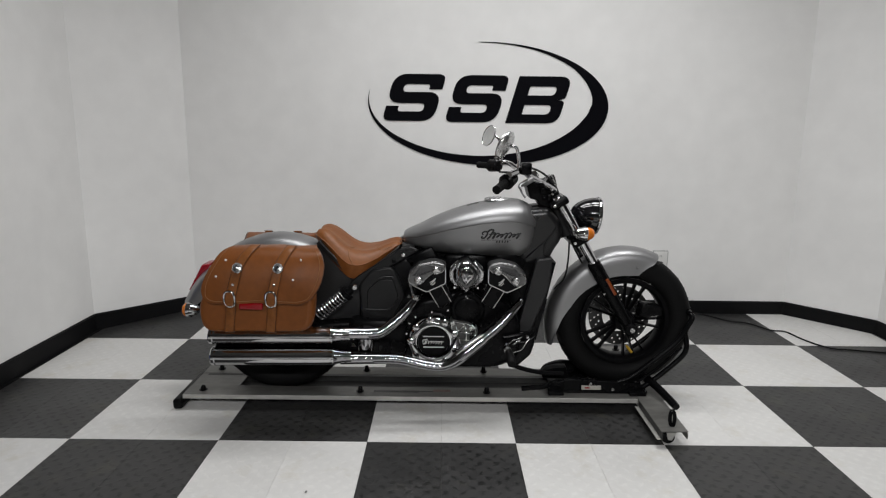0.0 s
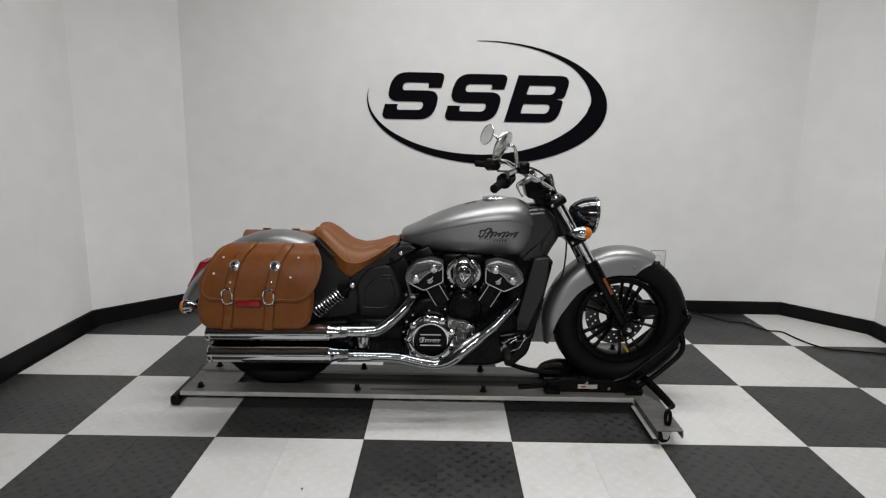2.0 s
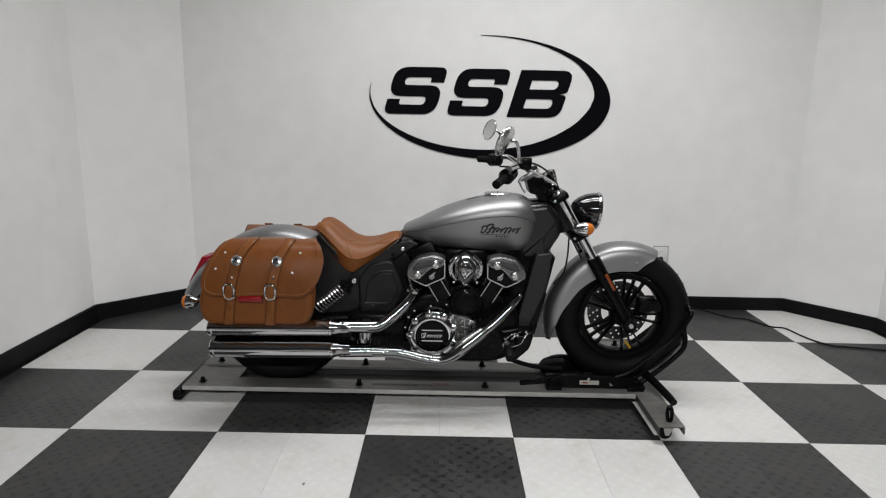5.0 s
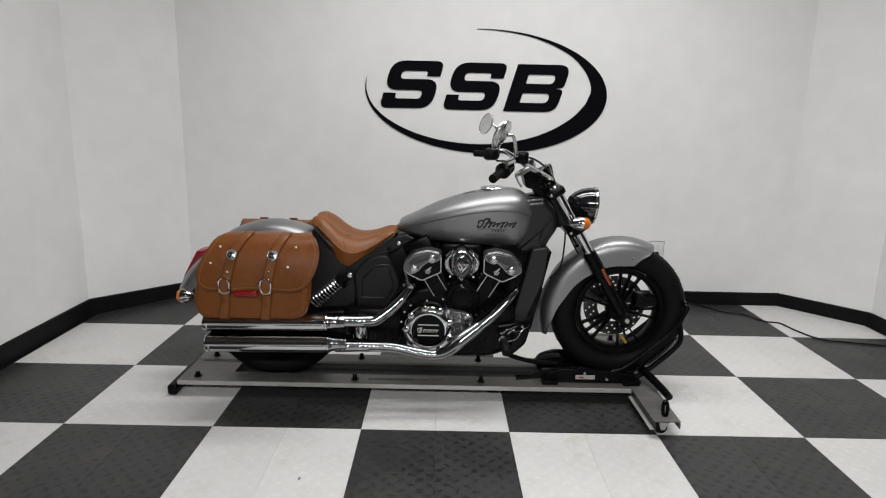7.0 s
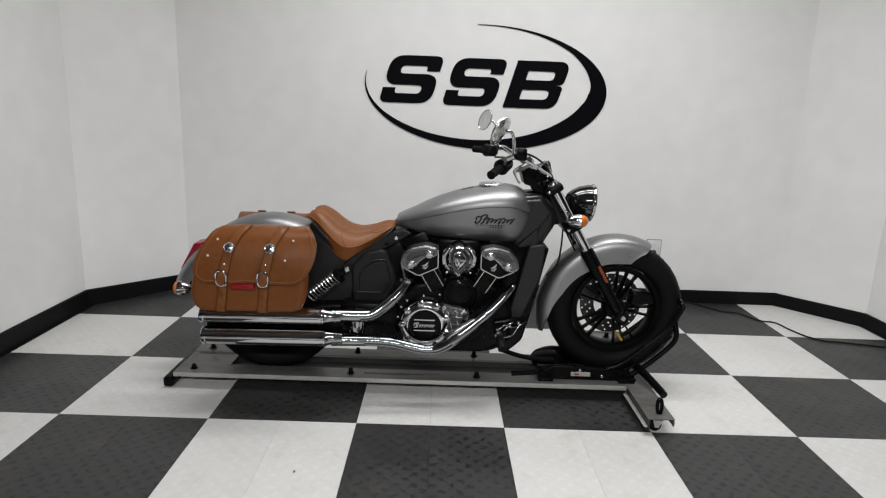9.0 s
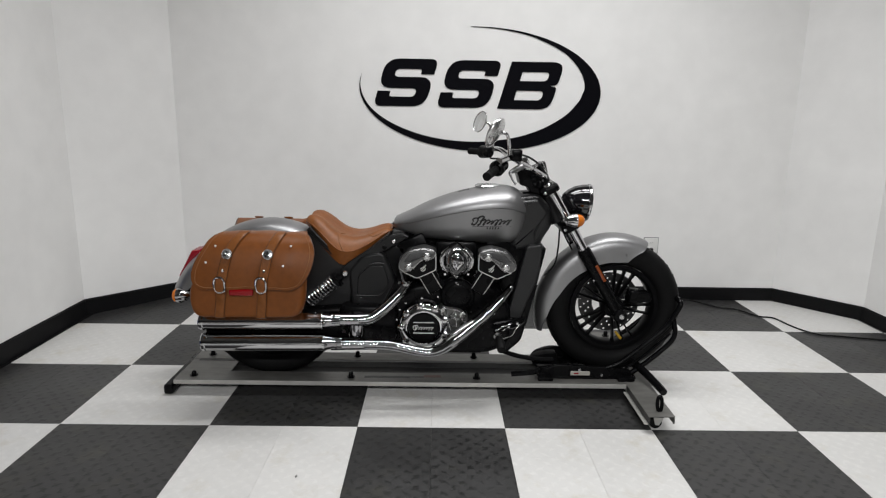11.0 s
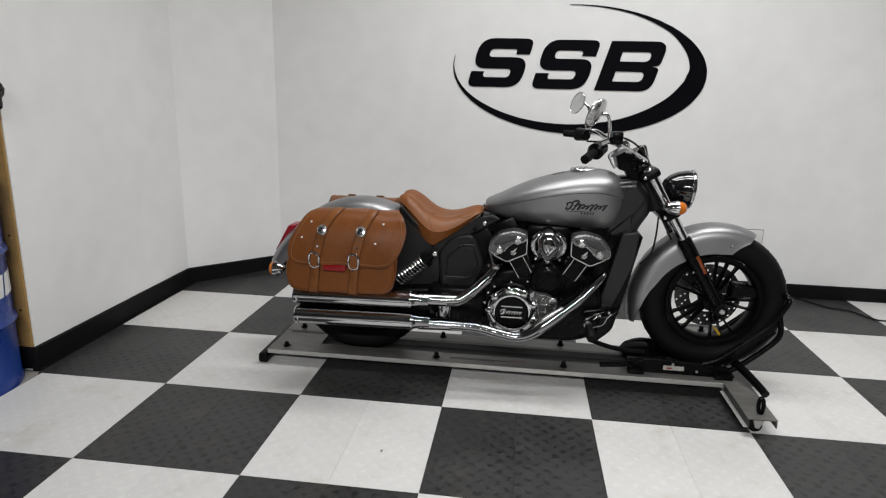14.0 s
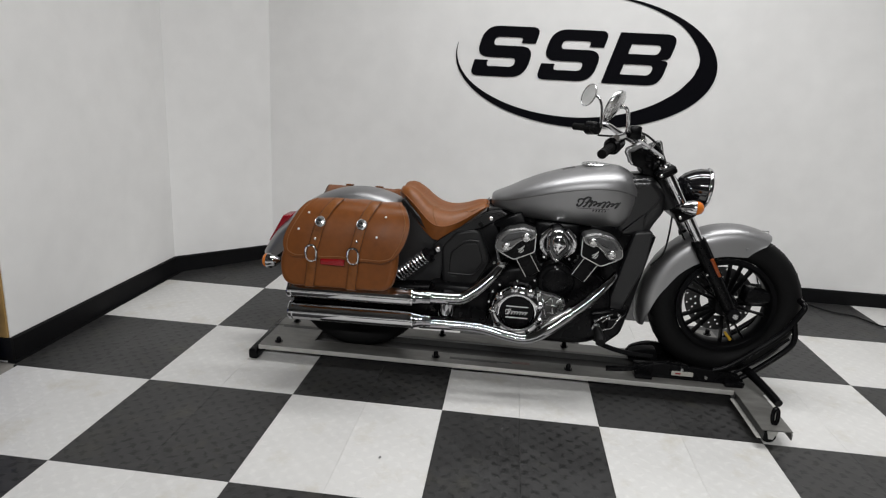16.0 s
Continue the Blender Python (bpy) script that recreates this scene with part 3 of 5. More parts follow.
# wheels
def wheel(name, cx, cz, r, half, rim_r, label):
    hub_axis = (0, -1, 0)
    at = (cx, YC, cz)
    rim = part(name, lathe([(-half * 0.72, rim_r + 0.006), (-half * 0.72, rim_r - 0.012), (-half * 0.5, rim_r - 0.022), (half * 0.5, rim_r - 0.022),
                            (half * 0.72, rim_r - 0.012), (half * 0.72, rim_r + 0.006), (half * 0.4, rim_r + 0.002), (-half * 0.4, rim_r + 0.002), (-half * 0.72, rim_r + 0.006)],
                           at, hub_axis, 64, caps=False), RIM, bike, label)
    prof = []
    for k in range(25):
        a = radians(-150 + 300 * k / 24)
        prof.append((half * math.sin(a), (r + rim_r) / 2 + (r - rim_r) / 2 * math.copysign(abs(math.cos(a)) ** 0.85, math.cos(a))))
    tyre = part("tyre", lathe(prof + [prof[0]], at, hub_axis, 72, caps=False), RUBBER, rim, "black road tyre with cut tread")
    # tread grooves: shallow dark cuts laid as thin raised-edge ribs on the crown
    for k in range(36):
        a = 2 * math.pi * k / 36
        for sgn in (1, -1):
            pts = []
            for j in range(5):
                f = j / 4
                w = sgn * half * (0.12 + 0.62 * f)
                th = a + sgn * 0.03 + 0.10 * f
                rr = (r + rim_r) / 2 + (r - rim_r) / 2 * (1 - (w / half) ** 2) ** 0.44 + 0.0006
                pts.append((cx + rr * math.cos(th), YC + w, cz + rr * math.sin(th)))
            if k == 0 and sgn == 1:
                grooves = bmesh.new()
            tube(pts, 0.0016, 4, 0, True, grooves)
    part("tread", grooves, BLACK, tyre)
    part("hub", lathe([(-half * 0.85, 0.028), (-half * 0.8, 0.045), (-0.02, 0.052), (0.02, 0.052), (half * 0.8, 0.045), (half * 0.85, 0.028)], at, hub_axis, 32), RIM, rim)
    for k in range(5):
        for da in (-0.255, 0.0, 0.255):
            a = radians(74 + 72 * k) + da
            rings = []
            for f in (0, 0.35, 0.8, 1.0):
                rr = 0.042 + (rim_r - 0.018 - 0.042) * f
                w = 0.0043 - 0.0010 * f + (0.003 if f == 1 else 0)
                d = 0.009 - 0.002 * f
                b2 = a + da * 0.03 * f
                cc, ss = math.cos(b2), math.sin(b2)
                px, pz = cx + rr * cc, cz + rr * ss
                rings.append([(px - ss * w, YC - d - 0.012, pz + cc * w), (px - ss * w * 0.4, YC - d - 0.018, pz + cc * w * 0.4), (px + ss * w * 0.4, YC - d - 0.018, pz - cc * w * 0.4),
                              (px + ss * w, YC - d - 0.012, pz - cc * w), (px + ss * w, YC + d, pz - cc * w), (px - ss * w, YC + d, pz + cc * w)])
            part("spoke", loft(rings), RIM, rim)
    return rim


def disc(parent, cx, cz, y, r0, r1):
    """Drilled brake disc with its carrier."""
    ring = lambda r, n, px=cx, pz=cz: [(px + r * math.cos(2 * math.pi * k / n), pz + r * math.sin(2 * math.pi * k / n)) for k in range(n)]
    loops = [ring(r1, 72), ring(r0, 60)]
    for k in range(60):
        a = 2 * math.pi * k / 60
        rr = r0 + (r1 - r0) * (0.30, 0.58, 0.86)[k % 3]
        loops.append(ring(0.0046, 10, cx + rr * math.cos(a), cz + rr * math.sin(a)))
    d = shape("brake_disc", loops, 0.005, y, DISC, parent, "dark steel drilled brake disc")
    for k in range(5):
        a = radians(74 + 72 * k)
        p0, p1 = (cx + 0.03 * math.cos(a), y, cz + 0.03 * math.sin(a)), (cx + (r0 + 0.006) * math.cos(a), y, cz + (r0 + 0.006) * math.sin(a))
        under(new("carrier_arm", mesh_of("carrier_arm", tube([p0, p1], 0.006, 8, 0), BLACK)), parent)
    return d


fw = wheel("front_wheel", FX, FZ, FR, 0.066, 0.199, "black cast front wheel")
disc(fw, FX, FZ, YC + 0.052, 0.080, 0.145)
rw = wheel("rear_wheel", RX, RZ, RR, 0.075, 0.205, "black cast rear wheel")
part("tyre_valve", tube([(0.556, 0.43, 0.274), (0.567, 0.43, 0.261), (0.585, 0.43, 0.239)], [0.004, 0.0065, 0.0065], 10, 3), YELLOW, fw, "yellow valve tag")
part("drive_pulley", lathe([(-0.018, 0.11), (-0.018, 0.125), (0.018, 0.125), (0.018, 0.11)], (RX, YC + 0.10, RZ), (0, -1, 0), 48), BLACK, rw)


# fenders: a rounded shell bent round the wheel
def fender(name, cx, cz, a0, a1, radius, half, depth, front_cut, label, steps=44, thick=0.003):
    """radius and depth: functions of the angle (degrees)."""
    rows = []
    for k in range(steps + 1):
        a = a0 + (a1 - a0) * k / steps
        R, D = radius(a), depth(a)
        cd = min(0.042, D * 0.9)
        row = []
        for j in range(23):
            s = -1 + 2 * j / 22
            e = abs(s)
            if e < 0.6:                      # crown
                q = e / 0.6 * math.pi / 2
                w, dr = half * 0.95 * math.sin(q) ** 0.9, (cd - 0.003) * (1 - math.cos(q))
            else:
                g = (e - 0.6) / 0.4
                w, dr = half * (0.99 + 0.03 * g), cd + (D - cd) * g
            shift = front_cut(a, dr)
            t = radians(a + shift)
            rr = R - dr
            row.append((cx + rr * math.cos(t), YC + math.copysign(w, s), cz + rr * math.sin(t)))
        rows.append(row)
    return part(name, sheet(rows, thick), SILVER, bike, label, angle=50)


interp = lambda xs, ys: (lambda a: float(np.interp(a, xs, ys)))
front_fender = fender("front_fender", FX, FZ, 66, 197, interp([66, 90, 130, 160, 200], [0.342, 0.346, 0.349, 0.356, 0.376]), 0.083,
                      interp([66, 75, 90, 130, 165, 185, 197], [0.045, 0.115, 0.122, 0.11, 0.085, 0.052, 0.018]),
                      lambda a, dr: max(0.0, (95 - a) / 29) * dr * 70 if a < 95 else 0.0, "silver painted front fender with deep valance")
for sgn in (-1, 1):
    bolt(FX + 0.03, YC + sgn * 0.0865, FZ + 0.262, 0.006, 0.004, front_fender, SILVER, axis=(0, sgn, 0))
fender("rear_fender", RX, RZ, 36, 166, interp([36, 90, 140, 166], [0.416, 0.421, 0.416, 0.452]), 0.105,
                     interp([36, 60, 120, 150, 166], [0.10, 0.15, 0.15, 0.11, 0.07]), lambda a, dr: 0.0, "silver painted rear fender")
# fuel tank
TX = [-0.486, -0.478, -0.455, -0.41, -0.36, -0.29, -0.21, -0.13, -0.05, 0.02, 0.06, 0.09, 0.115, 0.13]
TOP = [0.797, 0.806, 0.818, 0.838, 0.864, 0.894, 0.921, 0.941, 0.955, 0.955, 0.944, 0.923, 0.890, 0.855]
LOW = [0.764, 0.757, 0.749, 0.740, 0.725, 0.720, 0.716, 0.711, 0.707, 0.708, 0.722, 0.758, 0.800, 0.832]
RIDGE = [0.780, 0.783, 0.787, 0.797, 0.812, 0.832, 0.852, 0.867, 0.875, 0.873, 0.862, 0.850, 0.845, 0.842]
WIDE = [0.060, 0.072, 0.085, 0.100, 0.120, 0.140, 0.153, 0.160, 0.161, 0.152, 0.137, 0.114, 0.085, 0.05]
TANK = [fine(TX, q) for q in (TOP, LOW, RIDGE, WIDE)]
rings = []
for k in range(41):
    x = float(np.interp(k / 40, np.linspace(0, 1, len(TX)), TX))
    zt, zb, zr, w = (float(np.interp(x, *q)) for q in TANK)
    half = []
    for j in range(9):
        a = math.pi / 2 * j / 8
        half.append((w * math.sin(a) ** 0.95, zr + (zt - zr) * math.cos(a) ** 0.9))
    s = min(1, (zr - zb) / 0.05)
    half += [(w - 0.0002 * s, zr - 0.002 * s), (w - 0.0065 * s, zr - 0.0062 * s), (w * 0.985 - 0.006 * s, zr - (zr - zb) * 0.4), (w * 0.91 - 0.006 * s, zr - (zr - zb) * 0.74), (w * 0.78, zr - (zr - zb) * 0.93), (w * 0.64, zb), (w * 0.3, zb)]
    rings.append([(x, YC - p, z) for p, z in half] + [(x, YC + p, z) for p, z in half[:0:-1]])
tank = part("fuel_tank", loft(rings), SILVER, bike, "silver metallic fuel tank with creased flanks", angle=42)
cap_at = (-0.065, 0.46, 0.949)
part("filler_cap", lathe([(0, 0.054), (0.006, 0.056), (0.010, 0.052), (0.012, 0.040), (0.0125, 0.001)], (cap_at[0] - 0.003, YC, cap_at[2] - 0.001), (-0.03, 0, 1), 40), PALE, tank, "bright flush filler cap")
part("warning_sticker", sheet([[(x, YC - y, float(np.interp(x, TX, TOP)) + 0.0012 - 0.03 * (y / 0.12) ** 2) for y in (-0.02, 0.0, 0.02, 0.05)] for x in (-0.20, -0.175, -0.15)], 0.0006), GREY, tank, "small grey sticker")
# script mark on the flank, as plain strokes
def flank(u, v):
    """A point on the tank's near flank from its x and z."""
    w = float(np.interp(u, TX, WIDE))
    zr, zb = float(np.interp(u, TX, RIDGE)), float(np.interp(u, TX, LOW))
    f = (zr - v) / (zr - zb)
    return YC - float(np.interp(f, [0.1, 0.4, 0.74, 0.93], [w - 0.005, w * 0.985 - 0.006, w * 0.91 - 0.006, w * 0.78])) - 0.0012


MARK_X, MARK_Z = -0.135, 0.802
mark = bmesh.new()


def scribble(pts, r, on, bm):
    """A pen line of small loops, laid on a surface."""
    tube([on(u, v) for u, v in pts], r, 6, 4, True, bm)


on_flank = lambda u, v: (MARK_X + u, flank(MARK_X + u, MARK_Z + v) + 0.0006, MARK_Z + v)
loops = [(0.040 + 0.122 * t + 0.0065 * math.sin(2 * math.pi * 7 * t) + 0.0045 * math.sin(2 * math.pi * 7 * t + 1.0), 0.008 + (0.0095 + 0.004 * math.sin(13 * t + 1)) * math.sin(2 * math.pi * 7 * t + 1.0)) for t in [k / 84 for k in range(85)]]
scribble(loops, 0.0034, on_flank, mark)
scribble([(0.000, 0.010), (-0.002, 0.020), (0.010, 0.026), (0.020, 0.020), (0.014, 0.006), (0.004, -0.004), (-0.006, -0.002), (-0.002, 0.006)], 0.0035, on_flank, mark)
scribble([(0.018, 0.024), (0.034, 0.034), (0.046, 0.031), (0.038, 0.018), (0.028, 0.000), (0.018, -0.007)], 0.0042, on_flank, mark)
scribble([(0.026, 0.013), (0.045, 0.015), (0.060, 0.012)], 0.0024, on_flank, mark)
scribble([(-0.006, -0.013), (0.05, -0.012), (0.10, -0.012), (0.165, -0.011)], 0.0012, on_flank, mark)
for k in range(5):
    scribble([(0.060 + 0.012 * k, -0.023), (0.061 + 0.012 * k, -0.019), (0.062 + 0.012 * k, -0.015)], 0.0026, on_flank, mark)
part("flank_mark", mark, GREY, tank, "dark slanted strokes")

# seat
SX = [-0.878, -0.865, -0.83, -0.79, -0.75, -0.71, -0.66, -0.60, -0.55, -0.515, -0.495]
STOP = [0.792, 0.814, 0.818, 0.796, 0.762, 0.737, 0.727, 0.738, 0.757, 0.763, 0.752]
SLOW = [0.780, 0.768, 0.725, 0.678, 0.636, 0.608, 0.615, 0.650, 0.692, 0.730, 0.750]
SW = [0.070, 0.100, 0.130, 0.152, 0.168, 0.176, 0.168, 0.138, 0.110, 0.090, 0.070]
SEAT = [fine(SX, q) for q in (STOP, SLOW, SW)]


def seat_half(x):
    """Half of the seat's section: dished top, sharp edge, flank tucked under."""
    zt, zb, w = (float(np.interp(x, *q)) for q in SEAT)
    h = zt - zb
    return [(0, zt - 0.012), (w * 0.3, zt - 0.007), (w * 0.58, zt), (w * 0.76, zt - 0.06 * h), (w * 0.90, zt - 0.22 * h), (w * 0.985, zt - 0.40 * h), (w, zt - 0.44 * h), (w * 0.992, zt - 0.48 * h),
            (w * 0.95, zt - 0.74 * h), (w * 0.89, zb + 0.05 * h), (w * 0.78, zb), (w * 0.3, zb + 0.01)]


rings, seam = [], []
for k in range(45):
    x = float(np.interp(k / 44, np.linspace(0, 1, len(SX)), SX))
    half = seat_half(x)
    rings.append([(x, YC - p, z) for p, z in half] + [(x, YC + p, z) for p, z in half[:0:-1]])
    if 3 < k < 43:
        seam.append((x, YC - half[6][0] * 1.001, half[6][1]))
seat = part("seat", loft(rings), SEATHIDE, bike, "tan leather solo seat with piped edge", angle=40)
part("piping", tube(seam, 0.0020, 8, 1), SEATHIDE, seat)
back_line = [seat_half(x)[j] for x, j in ((-0.690, 6), (-0.700, 5), (-0.716, 4), (-0.722, 3), (-0.720, 2), (-0.712, 1), (-0.708, 0))]
part("cross_seam", tube([(x, YC - p, z + 0.0008) for x, (p, z) in zip((-0.690, -0.700, -0.716, -0.722, -0.720, -0.712, -0.708), back_line)], 0.0016, 6, 3), THREAD, seat)
nose_line = [(x, seat_half(x)[j]) for x, j in ((-0.600, 2), (-0.592, 3), (-0.570, 4), (-0.535, 4), (-0.512, 3))]
part("cross_seam", tube([(x, YC - p, z + 0.0008) for x, (p, z) in nose_line], 0.0015, 6, 3), THREAD, seat)
part("seat_pan", plate([(-0.86, 0.765), (-0.70, 0.60), (-0.655, 0.60), (-0.50, 0.735), (-0.50, 0.755), (-0.66, 0.63), (-0.70, 0.63), (-0.845, 0.78)], YC - 0.155, YC + 0.155, 0.004), DARK, seat)


# saddlebags, built on the near side and repeated on the far side
BAG0, BAG1 = 0.022, 0.275


def saddlebag(side):
    far = side > 0
    place = (lambda bm: moved(mirrored(bm), pose(-0.135, 0, -0.055))) if far else (lambda bm: bm)
    bag_body = rounded([(-1.288, 0.56, 0.05), (-1.272, 0.448, 0.05), (-0.836, 0.452, 0.05), (-0.818, 0.56, 0.06), (-0.825, 0.700, 0.06), (-1.21, 0.700, 0.08)], 6)
    cxm, czm = -1.05, 0.61
    rings = []
    for y, sc in ((BAG0 + 0.012, 0.90), (BAG0 + 0.014, 0.95), (BAG0 + 0.022, 0.98), (BAG0 + 0.042, 1.0), (BAG0 + 0.10, 0.975), (BAG1 - 0.07, 0.90), (BAG1 - 0.008, 0.84), (BAG1, 0.80)):
        rings.append([(cxm + (p[0] - cxm) * sc, y + 0.006 * math.cos((p[0] - cxm) * 6), czm + (p[1] - czm) * sc) for p in bag_body])
    name = "saddlebag"
    body = part(name, place(loft(rings)), LEATHER, bike, "tan leather saddlebag with buckled straps and studs", angle=60)
    # lid: bent over the top and down the face
    prof = [(BAG1 - 0.01, 0.762), (0.20, 0.780), (0.14, 0.786), (0.10, 0.781), (0.068, 0.763), (0.045, 0.730), (0.028, 0.687), (0.018, 0.64), (0.014, 0.60), (0.014, 0.578)]
    xl = [-1.140, -1.155, -1.17, -1.180, -1.198, -1.217, -1.240, -1.256, -1.252, -1.222]
    xr = [-0.850, -0.836, -0.822, -0.808, -0.792, -0.778, -0.781, -0.798, -0.828, -0.872]
    P = spline([(a, b, 0) for a, b in prof], 4)
    XL, XR = spline([(a, 0, 0) for a in xl], 4), spline([(a, 0, 0) for a in xr], 4)

    def on_lid(i, f, off=0.0):
        """A point of the lid: i along the bend, f across, off out from it."""
        i = max(0, min(len(P) - 1, i))
        a, b = P[max(0, i - 1)], P[min(len(P) - 1, i + 1)]
        d = (b - a).normalized()
        n = Vector((d.y, -d.x))
        n = n if n.x < 0 or n.y > 0.5 else -n
        x = XL[i].x + (XR[i].x - XL[i].x) * f
        sag = 0.004 * math.sin(x * 23) + 0.003 * math.sin(x * 51 + i * 0.3)
        return Vector((x, P[i].x + n.x * off + 0.4 * sag, P[i].y + n.y * off + 0.4 * sag))

    rows = []
    for i in range(len(P)):
        e0, e1 = on_lid(i, 0), on_lid(i, 1)
        row = [e0 + Vector((0.012, 0.045, -0.02)), e0 + Vector((0.001, 0.016, -0.006))] if i < len(P) - 8 else [e0 + Vector((0.004, 0.012, 0)), e0 + Vector((0.001, 0.006, 0))]
        row += [on_lid(i, f) for f in [q / 20 for q in range(21)]]
        row += [e1 + Vector((-0.001, 0.016, -0.006)), e1 + Vector((-0.012, 0.045, -0.02))] if i < len(P) - 8 else [e1 + Vector((-0.001, 0.006, 0)), e1 + Vector((-0.004, 0.012, 0))]
        rows.append(row)
    part("lid", place(sheet(rows, 0.006)), LEATHER, body, angle=60)
    rim = [on_lid(i, 0.0) for i in range(12, len(P))] + [on_lid(len(P) - 1, f) for f in [q / 12 for q in range(1, 12)]] + [on_lid(i, 1.0) for i in range(len(P) - 1, 11, -1)]
    # thin dark tube draws the shade along the lid's edge
    part("lid_edge_shade", place(tube([p + Vector((0, 0.0035, 0)) for p in rim], 0.0024, 6, 0)), EDGE_SHADE, body, "dark line of shade along lid edge")
    # stitched edge of the lid
    edge = [on_lid(i, 0.035, 0.0015) for i in range(8, len(P) - 4, 2)] + [on_lid(len(P) - 3, f, 0.0015) for f in (0.08, 0.2, 0.35, 0.5, 0.65, 0.8, 0.92)] + [on_lid(i, 0.965, 0.0015) for i in range(len(P) - 5, 7, -2)]
    part("stitching", place(tube(edge, 0.0014, 5, 2)), THREAD, body)
    for top, stud, buck, low in (((-1.066, -1.090), -1.113, -1.142, -1.162), ((-0.918, -0.934), -0.954, -0.980, -0.996)):
        xs = [top[0], top[0], top[1], stud, buck, low]
        zs = [0.83, 0.79, 0.76, 0.720, 0.597, 0.446]
        strap_x = lambda z: float(np.interp(-z, [-q for q in zs], xs))
        rows = []
        for i in range(9, len(P)):
            q = on_lid(i, 0.5)
            x = strap_x(q.z)
            f = (x - XL[i].x) / (XR[i].x - XL[i].x)
            c = on_lid(i, f, 0.0075)
            rows.append([c + Vector((-0.0185, 0.0, 0)), c + Vector((-0.015, -0.0025, 0.001)), c + Vector((0.015, -0.0025, 0.001)), c + Vector((0.0185, 0.0, 0))])
        strap = part("strap", place(sheet(rows, 0.006)), STRAP, body)
        # shade beside the strap, put into colour as thin dark tubes
        for j, dx in ((0, -0.0008), (3, 0.0008)):
            part("strap_edge_shade", place(tube([Vector(r[j]) + Vector((dx, 0.001, 0)) for r in rows], 0.0014, 6, 0)), EDGE_SHADE, strap)
        low_rows = []
        for z in (0.605, 0.57, 0.54, 0.50, 0.475, 0.458, 0.448):
            x = strap_x(z)
            y = BAG0 - 0.006 + (0.012 if z < 0.57 else 0) + (0.02 if z < 0.45 else 0)
            low_rows.append([(x - 0.0175, y, z), (x - 0.014, y - 0.0025, z), (x + 0.014, y - 0.0025, z), (x + 0.0175, y, z)])
        strap_end = part("strap_end", place(sheet(low_rows, 0.004)), STRAP, body)
        # same drawn shade along the hanging strap end
        for j, dx in ((0, -0.0008), (3, 0.0008)):
            part("strap_edge_shade", place(tube([Vector(r[j]) + Vector((dx, 0.001, 0)) for r in low_rows], 0.0014, 6, 0)), EDGE_SHADE, strap_end)
        # stud
        at = Vector((stud, 0.024, 0.719))
        ax = Vector((0, -0.93, 0.36))
        concho = part("concho", place(lathe([(0, 0.019), (0.003, 0.0208), (0.006, 0.0185), (0.0055, 0.0155), (0.007, 0.012), (0.008, 0.001)], at, ax, 28)), PALE, body, "chrome stud with a raised star")
        ax.normalize()
        e1, e2 = Vector((1, 0, 0)), ax.cross(Vector((1, 0, 0)))
        for k in range(5):
            q = 2 * math.pi * (k + 0.25) / 5
            d = e1 * math.cos(q) + e2 * math.sin(q)
            part("star_arm", place(tube([at + ax * 0.008, at + ax * 0.0078 + d * 0.007, at + ax * 0.006 + d * 0.0145], [0.004, 0.003, 0.0008], 8, 0)), GLOSS if k % 2 else CHROME, concho)
        # buckle
        ring = [(0.0205 * math.copysign(abs(math.cos(q)) ** 0.72, math.cos(q)), 0.002 + 0.031 * math.copysign(abs(math.sin(q)) ** 0.8, math.sin(q))) for q in [2 * math.pi * k / 28 for k in range(28)]]
        loop = [(strap_x(0.598) + u, 0.002 - 0.004 * (v > 0), 0.598 + v) for u, v in ring]
        buckle = part("buckle", place(tube(loop + [loop[0], loop[1]], 0.0046, 8, 0)), CHROME, body, "chrome roller buckle")
        part("keeper", place(box(strap_x(0.575) - 0.0195, strap_x(0.575) + 0.0195, -0.002, 0.016, 0.566, 0.579, 0.003)), STRAP, buckle)
        tongue = [[(strap_x(z) + dx, 0.001 - 0.006 * math.sin(math.pi * (z - 0.570) / 0.062), z) for dx in (-0.0155, -0.012, 0.012, 0.0155)] for z in (0.572, 0.585, 0.60, 0.615, 0.628)]
        part("tongue", place(sheet(tongue, 0.004)), STRAP, buckle)
        bolt(strap_x(0.655) - (0.135 if far else 0), 0.010 if not far else 2 * YC - 0.010, 0.655 - (0.055 if far else 0), 0.0055, 0.005, body, CHROME, "rivet", (0, -1 if not far else 1, 0))
    rivets = [] if far else [(-1.165, 0.050, 0.745), (-1.09, 0.056, 0.756), (-0.935, 0.056, 0.756), (-0.868, 0.050, 0.748), (-1.196, 0.020, 0.685), (-0.895, 0.020, 0.674)]
    for x, y, z in rivets:
        bolt(x, y, z, 0.0045, 0.004, body, LINE, "rivet", (0, -0.8, 0.6))
    if not far:
        part("reflector", box(-1.111, -1.017, 0.010, 0.030, 0.553, 0.579, 0.006, 3), RED, body, "red reflector bar")


saddlebag(-1)
saddlebag(1)

# tail lamp and rear indicators
part("tail_lamp", plate([(-1.369, 0.646), (-1.406, 0.641), (-1.47, 0.525), (-1.463, 0.514), (-1.409, 0.59), (-1.37, 0.625)], YC - 0.05, YC + 0.05, 0.006), TAILRED, bike, "dark red tail lamp")
part("tail_lamp_rim", tube([(-1.357, 0.4, 0.638), (-1.393, 0.4, 0.603), (-1.458, 0.4, 0.517)], 0.004, 8, 4), CHROME, bike)
